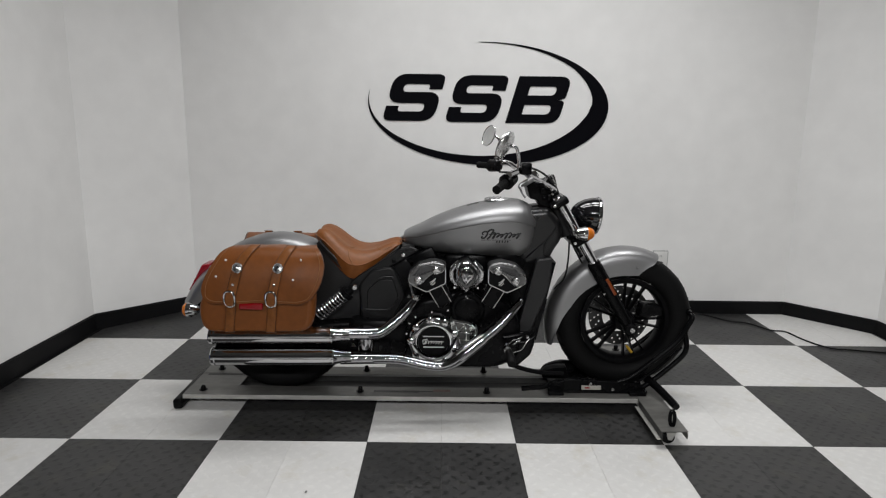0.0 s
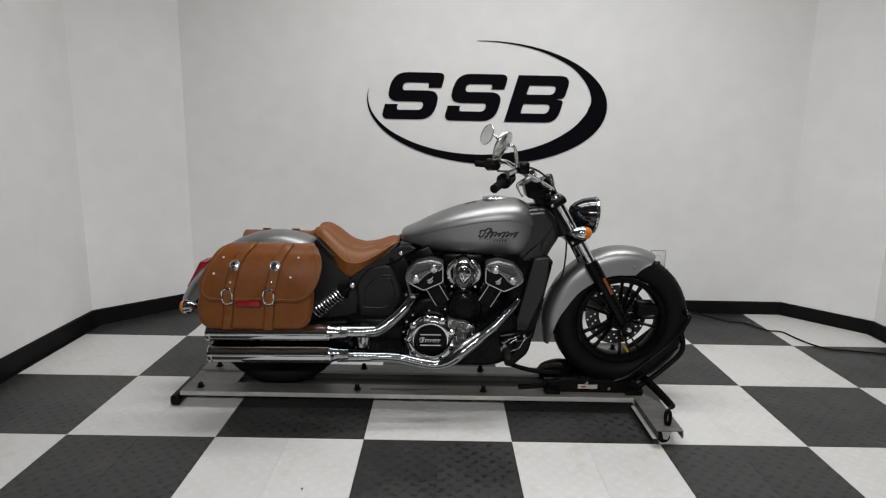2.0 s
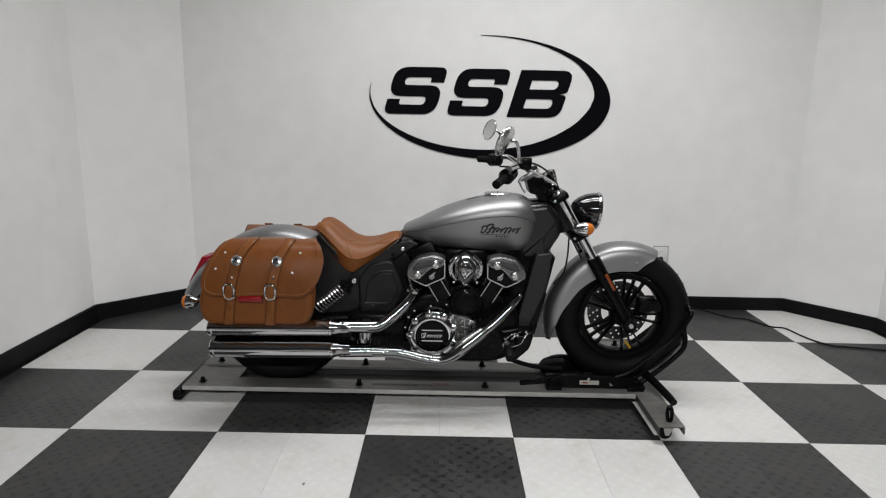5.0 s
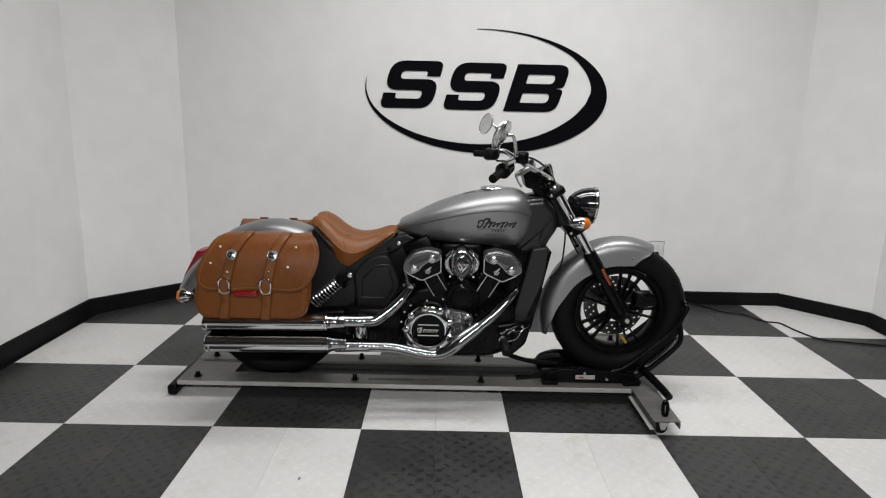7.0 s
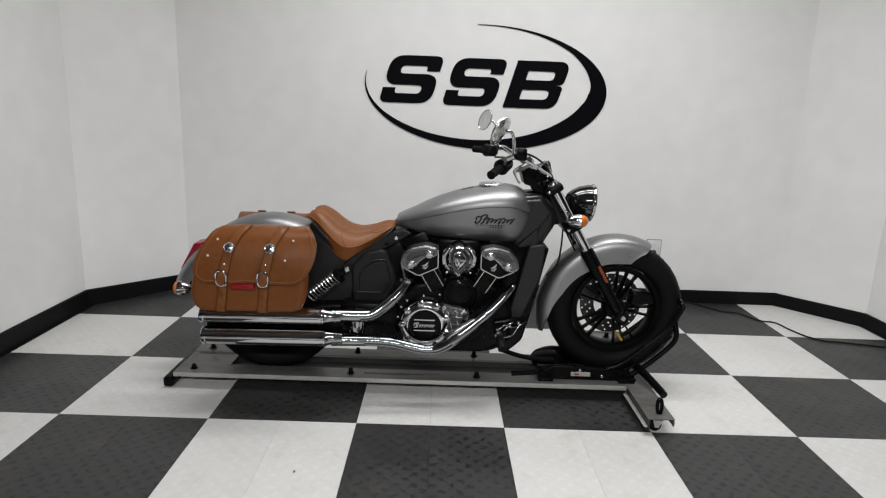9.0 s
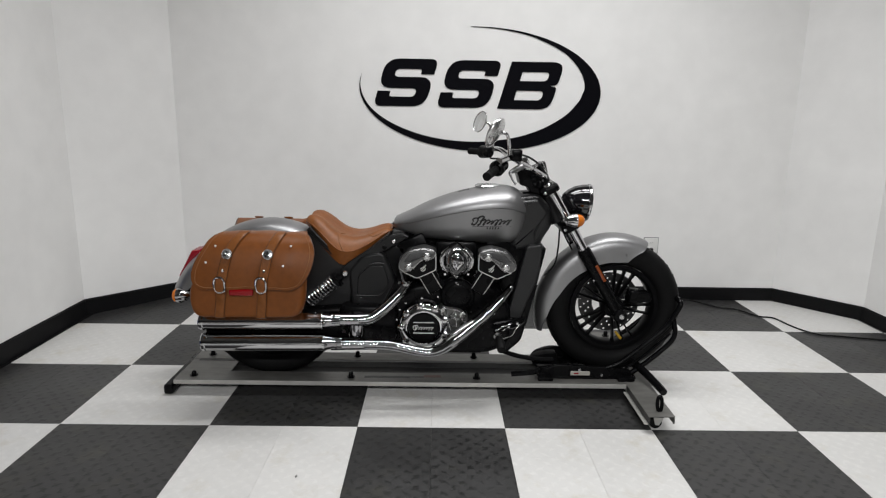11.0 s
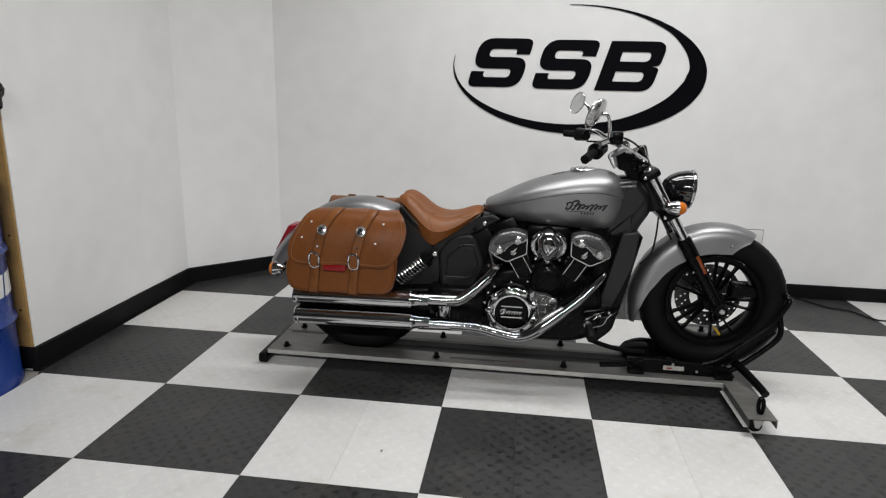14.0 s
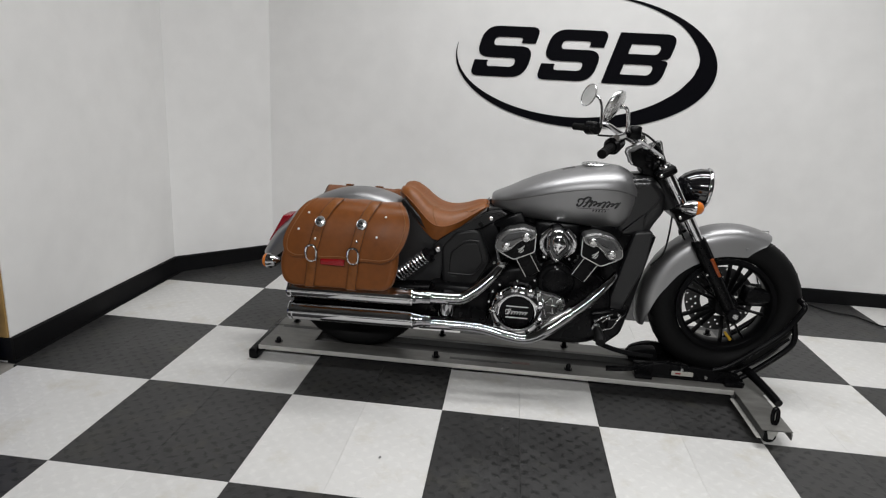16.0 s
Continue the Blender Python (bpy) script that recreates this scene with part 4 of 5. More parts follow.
part("tail_bracket", plate(rounded([(-1.372, 0.52, 0.01), (-1.318, 0.53, 0.01), (-1.305, 0.43, 0.01), (-1.345, 0.415, 0.01)]), YC - 0.07, YC + 0.07, 0.006), BLACK, bike, "black tail bracket")


def indicator(name, at, axis, label, length=0.105, r=0.031, body=0.08):
    """Bullet-shaped lamp; the lens is at the far end of the axis."""
    pod = part(name, lathe([(0, 0.006), (0.006, 0.013), (body * 0.375, r * 0.78), (body * 0.75, r * 0.98), (body - 0.002, r), (body, r * 0.94)], at, axis, 28), CHROME, bike, label)
    tip = Vector(at) + Vector(axis).normalized() * (body + 0.0005)
    part("lens", lathe([(0, r * 0.93), ((length - body) * 0.35, r * 0.90), ((length - body) * 0.7, r * 0.72), ((length - body) * 0.92, r * 0.4), (length - body, 0.001)], tip, axis, 28), AMBER, pod, "amber lens")
    for k in range(10):
        a = 2 * math.pi * k / 10
        d = Vector(axis).normalized()
        s = d.orthogonal().normalized()
        u = d.cross(s)
        e = math.cos(a) * s + math.sin(a) * u
        part("rib", tube([Vector(at) + d * body * 0.25 + e * (r * 0.60), Vector(at) + d * body * 0.75 + e * (r * 0.99)], 0.0026, 6, 0), BLACK, pod)
    return pod


for sgn in (-1, 1):
    y = YC + sgn * 0.235
    indicator("rear_indicator", (-1.350, y, 0.487), (-1, 0, 0.0), "chrome bullet rear indicator", 0.075, 0.031, 0.055)
    part("indicator_stalk", tube([(-1.365, y, 0.487), (-1.335, YC + sgn * 0.12, 0.49), (-1.33, YC + sgn * 0.10, 0.50)], 0.010, 10, 3), BLACK, bike)
    indicator("front_indicator", (0.243, YC + sgn * 0.205, 0.832), (1, 0, 0.0), "chrome bullet front indicator", 0.092, 0.029, 0.06)
    part("indicator_stalk", tube([(0.275, YC + sgn * 0.20, 0.83), (0.265, YC + sgn * 0.10, 0.815)], 0.011, 10, 0), BLACK, bike)

# frame, side covers and swingarm
for sgn in (-1, 1):
    y0, y1 = (YC - 0.17, YC - 0.135) if sgn < 0 else (YC + 0.135, YC + 0.17)
    part("side_cover", plate(rounded([(*(-0.678, 0.591), 0.02), (*(-0.618, 0.658), 0.03), (*(-0.524, 0.677), 0.03), (*(-0.469, 0.538), 0.03), (*(-0.524, 0.433), 0.02), (*(-0.665, 0.418), 0.02)]), y0, y1, 0.012, 4), DARK, bike, "dark grey moulded side cover")
    part("cover_crease", plate(rounded([(*(-0.636, 0.571), 0.02), (*(-0.586, 0.613), 0.01), (*(-0.524, 0.619), 0.02), (*(-0.499, 0.538), 0.02), (*(-0.541, 0.475), 0.01), (*(-0.642, 0.473), 0.02)]), y0 - 0.008 if sgn < 0 else y0, y1 if sgn < 0 else y1 + 0.008, 0.004, 3), DARK, bike)
    ys = (YC - 0.165, YC - 0.15) if sgn < 0 else (YC + 0.15, YC + 0.165)
    part("seat_rail", plate(rounded([(*(-0.717, 0.59), 0.01), (*(-0.68, 0.626), 0.01), (*(-0.499, 0.746), 0.015), (*(-0.445, 0.761), 0.01), (*(-0.411, 0.742), 0.01), (*(-0.524, 0.675), 0.03), (*(-0.623, 0.65), 0.02), (*(-0.678, 0.56), 0.01)]), *ys, 0.005, 3), DARK, bike, "dark grey seat rail")
    part("fender_strut", plate(rounded([(*(-0.856, 0.768), 0.01), (*(-0.81, 0.718), 0.02), (*(-0.695, 0.611), 0.02), (*(-0.666, 0.529), 0.02), (*(-0.683, 0.403), 0.01), (*(-0.893, 0.399), 0.02), (*(-0.885, 0.679), 0.01)]),
                               *((YC - 0.132, YC - 0.118) if sgn < 0 else (YC + 0.118, YC + 0.132)), 0.004, 2), GREY, bike, "dark grey fender strut")
# light on the cover's ledges, put in as tubes paler than the cover
part("ledge_highlight", tube([(-0.644, 0.283, 0.48), (-0.577, 0.283, 0.479), (-0.537, 0.283, 0.485), (-0.5, 0.283, 0.535)], 0.0032, 8, 3), GREY, bike)
part("ledge_highlight", tube([(-0.586, 0.283, 0.62), (-0.557, 0.283, 0.628), (-0.522, 0.283, 0.626)], 0.0028, 8, 3), GREY, bike)
bolt(*(-0.479, 0.29, 0.723), 0.009, 0.008, mat=MACHINED)
bolt(*(-0.52, 0.29, 0.697), 0.010, 0.004, mat=BLACK)
bolt(*(-0.688, 0.27, 0.583), 0.013, 0.014, mat=MACHINED)
for sgn in (-1, 1):
    y = YC + sgn * 0.175
    a, b = Vector((-0.862, y, 0.440)), Vector((-0.700, y, 0.575))
    d = (b - a).normalized()
    s = Vector((0, 1, 0))
    u = d.cross(s)
    coil = []
    for k in range(11 * 12 + 1):
        f = k / (11 * 12)
        ang = 2 * math.pi * 11 * f
        coil.append(a + (b - a) * (0.06 + 0.80 * f) + 0.0285 * (math.cos(ang) * s + math.sin(ang) * u))
    shock = part("shock_absorber", lathe([(0, 0.018), (0.012, 0.020), (0.012, 0.013), (0.165, 0.016), (0.165, 0.033), (0.182, 0.033), (0.182, 0.018), (0.205, 0.016)], a, d, 20), BLACK, bike, "black shock with chrome spring")
    part("spring", tube(coil, 0.0040, 8, 0), SPRING, shock)
part("swingarm", tube([(-0.46, YC - 0.10, 0.40), (-0.75, YC - 0.125, 0.39), (RX - 0.03, YC - 0.125, RZ)], [0.035, 0.035, 0.028], 12, 4), BLACK, bike)
part("swingarm", tube([(-0.46, YC + 0.10, 0.40), (-0.75, YC + 0.125, 0.39), (RX - 0.03, YC + 0.125, RZ)], [0.035, 0.035, 0.028], 12, 4), BLACK, bike)
part("rear_axle", tube([(RX, YC - 0.15, RZ), (RX, YC + 0.15, RZ)], 0.014, 12, 0), SATIN, bike)
part("gearbox", box(-0.72, -0.46, YC - 0.21, YC + 0.125, 0.27, 0.44, 0.03), BLACK, bike)
part("battery_box", box(-0.66, -0.42, YC - 0.12, YC + 0.12, 0.33, 0.70, 0.02), BLACK, bike)

# cast headstock, down tubes and radiator
for sgn in (-1, 1):
    ya, yb = (YC - 0.104, YC - 0.03) if sgn < 0 else (YC + 0.03, YC + 0.104)
    part("frame_casting", plate(rounded([(*(0.052, 0.915), 0.02), (*(0.157, 0.927), 0.02), (*(0.215, 0.863), 0.04), (*(0.224, 0.793), 0.04), (*(0.183, 0.731), 0.04), (*(0.161, 0.674), 0.02), (*(0.037, 0.672), 0.02), (*(0.008, 0.789), 0.02)]), ya, yb, 0.030, 6), CASTING, bike, "grey cast headstock frame")
    yc2, yd = (YC - 0.135, YC - 0.10) if sgn < 0 else (YC + 0.10, YC + 0.135)
    part("down_tube", plate(rounded([(*(0.105, 0.7), 0.012), (*(0.176, 0.711), 0.012), (*(0.166, 0.568), 0.05), (*(0.088, 0.366), 0.012), (*(0.022, 0.349), 0.012), (*(0.065, 0.527), 0.05)]), yc2, yd, 0.006, 4), GREY, bike, "grey cast down tube")
part("casting_rib", tube([(0.188, 0.362, 0.866), (0.182, 0.358, 0.828), (0.155, 0.357, 0.788), (0.142, 0.357, 0.755), (0.142, 0.360, 0.704)], [0.003, 0.005, 0.005, 0.005, 0.003], 10, 5), CASTING, bike)
part("headstock", lathe([(0, 0.045), (0.02, 0.04), (0.15, 0.04), (0.17, 0.045)], (0.265, YC, 0.80), (-0.5, 0, 0.86), 24), GREY, bike)
part("radiator", plate([(0.151, 0.681), (0.197, 0.682), (0.122, 0.319), (0.049, 0.317)], YC - 0.10, YC + 0.10, 0.003), BLACK, bike)
part("backbone", box(-0.44, 0.10, YC - 0.06, YC + 0.06, 0.60, 0.76, 0.02), BLACK, bike)
# black box added to fill the gap behind the tank; no known part
part("seat_gap_filler", box(-0.58, -0.43, YC - 0.10, YC + 0.10, 0.58, 0.735, 0.02), BLACK, bike)
# black box added to fill the gap before the engine; no known part
part("front_gap_filler", box(-0.02, 0.13, YC - 0.095, YC + 0.095, 0.46, 0.74, 0.02), BLACK, bike)

# engine
part("crankcase", plate(rounded([(-0.53, 0.29, 0.04), (-0.51, 0.46, 0.05), (-0.40, 0.53, 0.04), (-0.20, 0.56, 0.05), (-0.02, 0.53, 0.05), (0.045, 0.43, 0.05), (0.04, 0.25, 0.05), (-0.06, 0.205, 0.05), (-0.44, 0.205, 0.05)]), YC - 0.17, YC + 0.17, 0.03, 4), BLACK, bike, "black crankcase")
for sgn in (-1, 1):
    tilt = pose(-0.205 + sgn * 0.075, YC - 0.02, 0.455, 0, sgn * 27, 0)
    cyl = part("cylinder", moved(box(-0.066, 0.066, -0.10, 0.10, -0.06, 0.30, 0.01, 2), tilt), BLACK, bike, "black finned cylinder")
    for k in range(9):
        part("fin", moved(box(-0.078, 0.078, -0.115, 0.115, 0.021 * k, 0.021 * k + 0.008, 0.003, 1), tilt), BLACK, cyl)
    flip = (lambda p: p) if sgn < 0 else (lambda p: (-0.408 - p[0], p[1]))
    face = [flip(p) for p in ((-0.447, 0.645), (-0.412, 0.690), (-0.350, 0.710), (-0.293, 0.698), (-0.2925, 0.6125), (-0.376, 0.573), (-0.441, 0.604))]
    yy = YC - 0.235
    head = part("cylinder_head", plate(rounded([(*p, 0.012) for p in face]), yy, YC + 0.12, 0.002, 2), BLACK, bike, "black cylinder head with machined outline")
    line = rounded([(*p, 0.010) for p in inset(face, 0.003)])
    part("head_outline", tube([(p[0], yy, p[1]) for p in line + line[:1]], 0.0021, 6, 0), LINE, head)
    cover = [flip(p) for p in ((-0.457, 0.620), (-0.452, 0.660), (-0.414, 0.701), (-0.347, 0.717), (-0.298, 0.704), (-0.291, 0.684), (-0.314, 0.661), (-0.350, 0.661), (-0.374, 0.642), (-0.393, 0.616), (-0.424, 0.606))]
    part("rocker_cover", plate(rounded([(*p, 0.014) for p in cover]), yy - 0.022, yy + 0.05, 0.008, 4), ROCKER, head, "dark satin alloy rocker cover")
    edge = rounded([(*p, 0.014) for p in inset(cover, 0.004)])
    part("cover_rim", tube([(p[0], yy - 0.0205, p[1]) for p in edge + edge[:1]], 0.0018, 6, 0), PALE, head)
    part("cover_panel", plate(rounded([(*flip(p), 0.012) for p in ((-0.436, 0.650), (-0.406, 0.688), (-0.350, 0.703), (-0.310, 0.694), (-0.306, 0.680), (-0.348, 0.677), (-0.392, 0.655))]), yy - 0.0265, yy - 0.015, 0.003, 2), PANEL, head)
    for p in ((-0.334, 0.676), (-0.409, 0.632)):
        q = flip(p)
        part("cover_bolt", lathe([(0, 0.0195), (0.020, 0.019), (0.025, 0.0165), (0.028, 0.013), (0.0285, 0.0095), (0.024, 0.0085), (0.0235, 0.001)], (q[0], yy - 0.004, q[1]), (0, -1, 0), 24), PALE, head, "bright round cover bolt")
    c = flip((-0.350, 0.622))
    badge = bmesh.new()
    for du, dv, eu, ev in ((-0.010, -0.012, 0.012, 0.016), (-0.012, -0.002, 0.006, 0.010), (-0.002, -0.014, 0.010, 0.0)):
        tube([(c[0] + du, yy - 0.0035, c[1] + dv), (c[0] + (du + eu) / 2 + 0.003, yy - 0.0035, c[1] + (dv + ev) / 2), (c[0] + eu, yy - 0.0035, c[1] + ev)], 0.0022, 6, 4, True, badge)
    part("head_mark", badge, LINE, head)
    for p0, p1 in (((-0.367, 0.578), (-0.322, 0.504)), ((-0.318, 0.610), (-0.270, 0.530))):
        a, b = flip(p0), flip(p1)
        part("machined_line", tube([(a[0], yy + 0.018, a[1]), (b[0], yy + 0.018, b[1])], 0.0014, 6, 0), LINE, bike)
    part("barrel_side", plate([flip(p) for p in ((-0.383, 0.582), (-0.303, 0.622), (-0.262, 0.532), (-0.318, 0.498))], yy + 0.020, YC - 0.10, 0.004, 2), BLACK, bike)

# chrome heart-shaped cover between the heads
AX, AZ = -0.206, 0.652
def heart(s, dz=0.0):
    pts = []
    for k in range(36):
        a = 2 * math.pi * k / 36
        c, q = math.cos(a), math.sin(a)
        w = 0.052 * (1 if q > 0 else (1 + 0.62 * q * abs(q)))
        pts.append((AX + s * w * c * (1.0 + 0.10 * math.cos(3 * a)), AZ + dz + s * (0.062 if q > 0 else 0.080) * q))
    return pts
cover = part("air_cover", loft([[(p[0], y, p[1]) for p in heart(s)] for s, y in ((1.0, YC - 0.12), (1.0, YC - 0.225), (0.97, YC - 0.236), (0.88, YC - 0.245), (0.74, YC - 0.250), (0.70, YC - 0.246))]), CHROME, bike, "chrome heart-shaped cover", angle=60)
part("cover_inlay", loft([[(p[0], y, p[1]) for p in heart(s)] for s, y in ((0.72, YC - 0.240), (0.72, YC - 0.2515), (0.70, YC - 0.253))]), GLOSS, cover, angle=60)
part("cover_dome", loft([[(p[0], y, p[1]) for p in heart(s, 0.006)] for s, y in ((0.58, YC - 0.250), (0.57, YC - 0.258), (0.50, YC - 0.265), (0.34, YC - 0.270), (0.12, YC - 0.272))]), CHROME, cover, "chrome teardrop dome", angle=60)
part("cover_tip", lathe([(0, 0.007), (0.004, 0.006), (0.006, 0.001)], (AX, YC - 0.251, AZ - 0.058), (0, -1, 0), 20), CHROME, cover)
for sgn in (-1, 1):
    part("cover_lobe", tube([(AX + sgn * 0.030, YC - 0.215, AZ + 0.055), (AX + sgn * 0.062, YC - 0.220, AZ + 0.022), (AX + sgn * 0.062, YC - 0.220, AZ - 0.018), (AX + sgn * 0.040, YC - 0.215, AZ - 0.050)], [0.011, 0.013, 0.012, 0.006], 12, 5), CHROME, cover)
    bolt(AX + sgn * 0.050, YC - 0.22, AZ - 0.058, 0.006, 0.006, cover)
bolt(AX, YC - 0.21, AZ - 0.098, 0.006, 0.008, cover)
part("intake_plenum", box(-0.30, -0.11, YC - 0.13, YC + 0.13, 0.60, 0.72, 0.02), BLACK, bike)

# clutch cover
KX, KZ, KY = -0.345, 0.352, YC - 0.235
clutch = part("clutch_cover", lathe([(-0.09, 0.112), (-0.02, 0.112), (-0.008, 0.106), (0.0, 0.095), (0.006, 0.083), (0.006, 0.073), (-0.004, 0.0665)], (KX, KY, KZ), (0, -1, 0), 56), CHROME, bike, "chrome ring clutch cover", angle=50)
disc_face = part("clutch_disc", lathe([(-0.006, 0.067), (-0.002, 0.0668), (0.003, 0.064), (0.004, 0.001)], (KX, KY, KZ), (0, -1, 0), 56), BLACK, clutch, "gloss black cover disc")
for dz in (0.027, -0.021):
    part("disc_line", box(KX - 0.045, KX + 0.045, KY - 0.0062, KY - 0.003, KZ + dz - 0.0018, KZ + dz + 0.0018), LINE, disc_face)
script = bmesh.new()
on_disc = lambda u, v: (KX + 0.86 * u, KY - 0.0055, KZ + v)
scribble([(-0.030 + 0.078 * t + 0.0045 * math.sin(2 * math.pi * 6 * t + 0.6), 0.000 + 0.0065 * math.sin(2 * math.pi * 6 * t + 1.2)) for t in [k / 72 for k in range(73)]], 0.0013, on_disc, script)
scribble([(-0.052, 0.000), (-0.053, 0.009), (-0.044, 0.012), (-0.040, 0.004), (-0.046, -0.007), (-0.053, -0.005)], 0.0016, on_disc, script)
scribble([(-0.044, 0.012), (-0.032, 0.014), (-0.036, 0.000), (-0.042, -0.008)], 0.0018, on_disc, script)
part("disc_mark", script, LINE, disc_face)
for k in range(9):
    a = radians(20 + 40 * k)
    x, z = KX + 0.098 * math.cos(a), KZ + 0.098 * math.sin(a)
    part("cover_lug", lathe([(-0.05, 0.018), (0.0, 0.017), (0.005, 0.013), (0.006, 0.009), (0.014, 0.008), (0.015, 0.001)], (x, KY, z), (0, -1, 0), 14), CHROME, clutch)
EDGE = [(-0.275, 0.452), (-0.185, 0.438), (-0.150, 0.405), (-0.155, 0.368), (-0.20, 0.340), (-0.262, 0.300)]
# shade in the casting's recesses is put into the plate's darker alloy
cast = part("cover_casting", plate(rounded([(*p, 0.016) for p in EDGE]), YC - 0.226, YC - 0.12, 0.010, 4), CASTALU, bike, "cast alloy cover with ribs and bosses")
rim = rounded([(*p, 0.014) for p in inset(EDGE, 0.006)])
part("casting_rib", tube([(p[0], YC - 0.228, p[1]) for p in rim + rim[:1]], 0.0044, 8, 0), SATIN, cast)
for a, b in (((-0.250, 0.440), (-0.226, 0.335)), ((-0.240, 0.398), (-0.160, 0.390)), ((-0.208, 0.436), (-0.200, 0.350)), ((-0.240, 0.398), (-0.200, 0.436)), ((-0.232, 0.362), (-0.176, 0.360))):
    part("casting_rib", tube([(a[0], YC - 0.228, a[1]), (b[0], YC - 0.228, b[1])], [0.0036, 0.0046], 8, 0), SATIN, cast)
for x, z, r in ((-0.176, 0.412, 0.016), (-0.176, 0.374, 0.014), (-0.262, 0.436, 0.010), (-0.246, 0.318, 0.010)):
    part("casting_boss", lathe([(-0.03, r), (0.004, r), (0.008, r * 0.8), (0.008, r * 0.55), (0.003, r * 0.5), (0.003, 0.001)], (x, YC - 0.226, z), (0, -1, 0), 18), SATIN, cast)
part("drive_cover", lathe([(-0.05, 0.078), (0.0, 0.076), (0.010, 0.068), (0.012, 0.058), (0.008, 0.052), (0.012, 0.040), (0.012, 0.001)], (-0.198, YC - 0.205, 0.492), (0, -1, 0), 40), BLACK, bike, "round black engine cover")
for x, z in ((-0.284, 0.489), (-0.167, 0.491), (-0.199, 0.547), (-0.353, 0.481), (-0.45, 0.428), (-0.424, 0.458), (-0.138, 0.42), (-0.463, 0.382), (-0.162, 0.306), (-0.248, 0.438), (-0.453, 0.547), (-0.113, 0.369)):
    bolt(x, YC - 0.195, z, 0.0055, 0.02, mat=MACHINED)

# exhaust
head_pipe = part("rear_header", tube([(-0.405, 0.245, 0.560), (-0.427, 0.215, 0.542), (-0.457, 0.195, 0.505), (-0.513, 0.17, 0.454), (-0.564, 0.155, 0.42), (-0.606, 0.15, 0.414), (-0.677, 0.145, 0.414), (-0.733, 0.14, 0.415)], [0.014, 0.018, 0.022, 0.024, 0.025, 0.026, 0.026, 0.026], 20, 7), PIPE, bike, "chrome rear exhaust header")
part("header_flange", lathe([(-0.006, 0.017), (0, 0.021), (0.008, 0.021), (0.014, 0.015)], (-0.425, 0.215, 0.55), (0.3, 0.2, 0.9), 18), SATIN, head_pipe)
part("header_stub", tube([(-0.427, 0.215, 0.545), (-0.439, 0.215, 0.587), (-0.45, 0.22, 0.625)], [0.009, 0.006, 0.005], 10, 4), CHROME, head_pipe)
front_pipe = part("front_header", tube([(0.034, 0.26, 0.543), (0.02, 0.235, 0.524), (-0.055, 0.205, 0.446), (-0.139, 0.18, 0.377), (-0.218, 0.16, 0.317), (-0.27, 0.152, 0.283), (-0.323, 0.15, 0.27), (-0.391, 0.148, 0.28), (-0.487, 0.145, 0.302), (-0.606, 0.14, 0.307), (-0.734, 0.135, 0.306)], [0.008, 0.015, 0.022, 0.026, 0.026, 0.024, 0.022, 0.022, 0.022, 0.023, 0.024], 20, 7), PIPE, bike, "chrome front exhaust header")
part("heat_shield", tube([(-0.133, 0.175, 0.404), (-0.212, 0.16, 0.352), (-0.247, 0.155, 0.323)], [0.010, 0.014, 0.010], 12, 5), SATIN, front_pipe)
for k, (x0, x1, zc, r, y) in enumerate(((-1.278, -0.772, 0.408, 0.036, 0.135), (-1.272, -0.772, 0.318, 0.038, 0.13))):
    muffler = part("muffler", lathe([(0, 0.030), (0.0, r), (0.004, r + 0.0025), (0.016, r + 0.0025), (0.020, r), (0.022, r), (0.40, r), (0.487, r * 0.98), (0.505, r * 1.0), (0.509, r + 0.002), (0.514, r + 0.0015), (0.516, r * 0.90)],
                                    (x0, y, zc - 0.004), (1, 0, 0.012), 40), CHROME, bike, "long chrome slash-cut muffler", angle=30)
    part("muffler_bore", lathe([(-0.0008, 0.0295), (-0.0008, 0.001)], (x0, y, zc - 0.004), (1, 0, 0.012), 30), BLACK, muffler)
    # darker chrome than the muffler stands in for the neck's dark reflections
    part("muffler_taper", lathe([(0, r * 0.93), (0.010, r * 0.88), (0.034, r * 0.72), (0.040, r * 0.70), (0.041, r * 0.76), (0.050, r * 0.76), (0.051, r * 0.70), (0.070, r * 0.70)], (x0 + 0.515, y, zc + 0.0025), (1, 0, 0.012), 36), PIPE, muffler, "dark chrome tapering muffler neck")
    bolt(x0 + 0.523, y - r, zc + 0.004, 0.007, 0.012, muffler)
part("pipe_bracket", lathe([(-0.045, 0.036), (-0.03, 0.038), (0.03, 0.038), (0.045, 0.036)], (-0.635, 0.185, 0.380), (0, 0, 1), 28), PIPE, bike, "chrome pipe bracket")
part("pipe_bracket", plate(rounded([(-0.70, 0.345, 0.01), (-0.66, 0.345, 0.01), (-0.648, 0.405, 0.01), (-0.675, 0.41, 0.01)]), 0.165, 0.18, 0.004), SATIN, bike)
# hanger widened into a black sheet that darkens the gap between mufflers
part("hanger_filler", box(-1.27, -0.60, 0.165, 0.185, 0.325, 0.405, 0.004), BLACK, bike)

# forward controls, pegs and stand leg
part("foot_peg", tube([(-0.015, 0.27, 0.308), (-0.017, 0.2, 0.313), (-0.015, 0.14, 0.308), (-0.015, 0.11, 0.299)], [0.011, 0.018, 0.021, 0.017], 16, 4), RUBBER, bike, "black rubber foot peg")
part("peg_mount", lathe([(0, 0.017), (0.02, 0.017), (0.026, 0.01)], (-0.023, 0.24, 0.322), (0.1, -1, -0.1), 20), SATIN, bike)
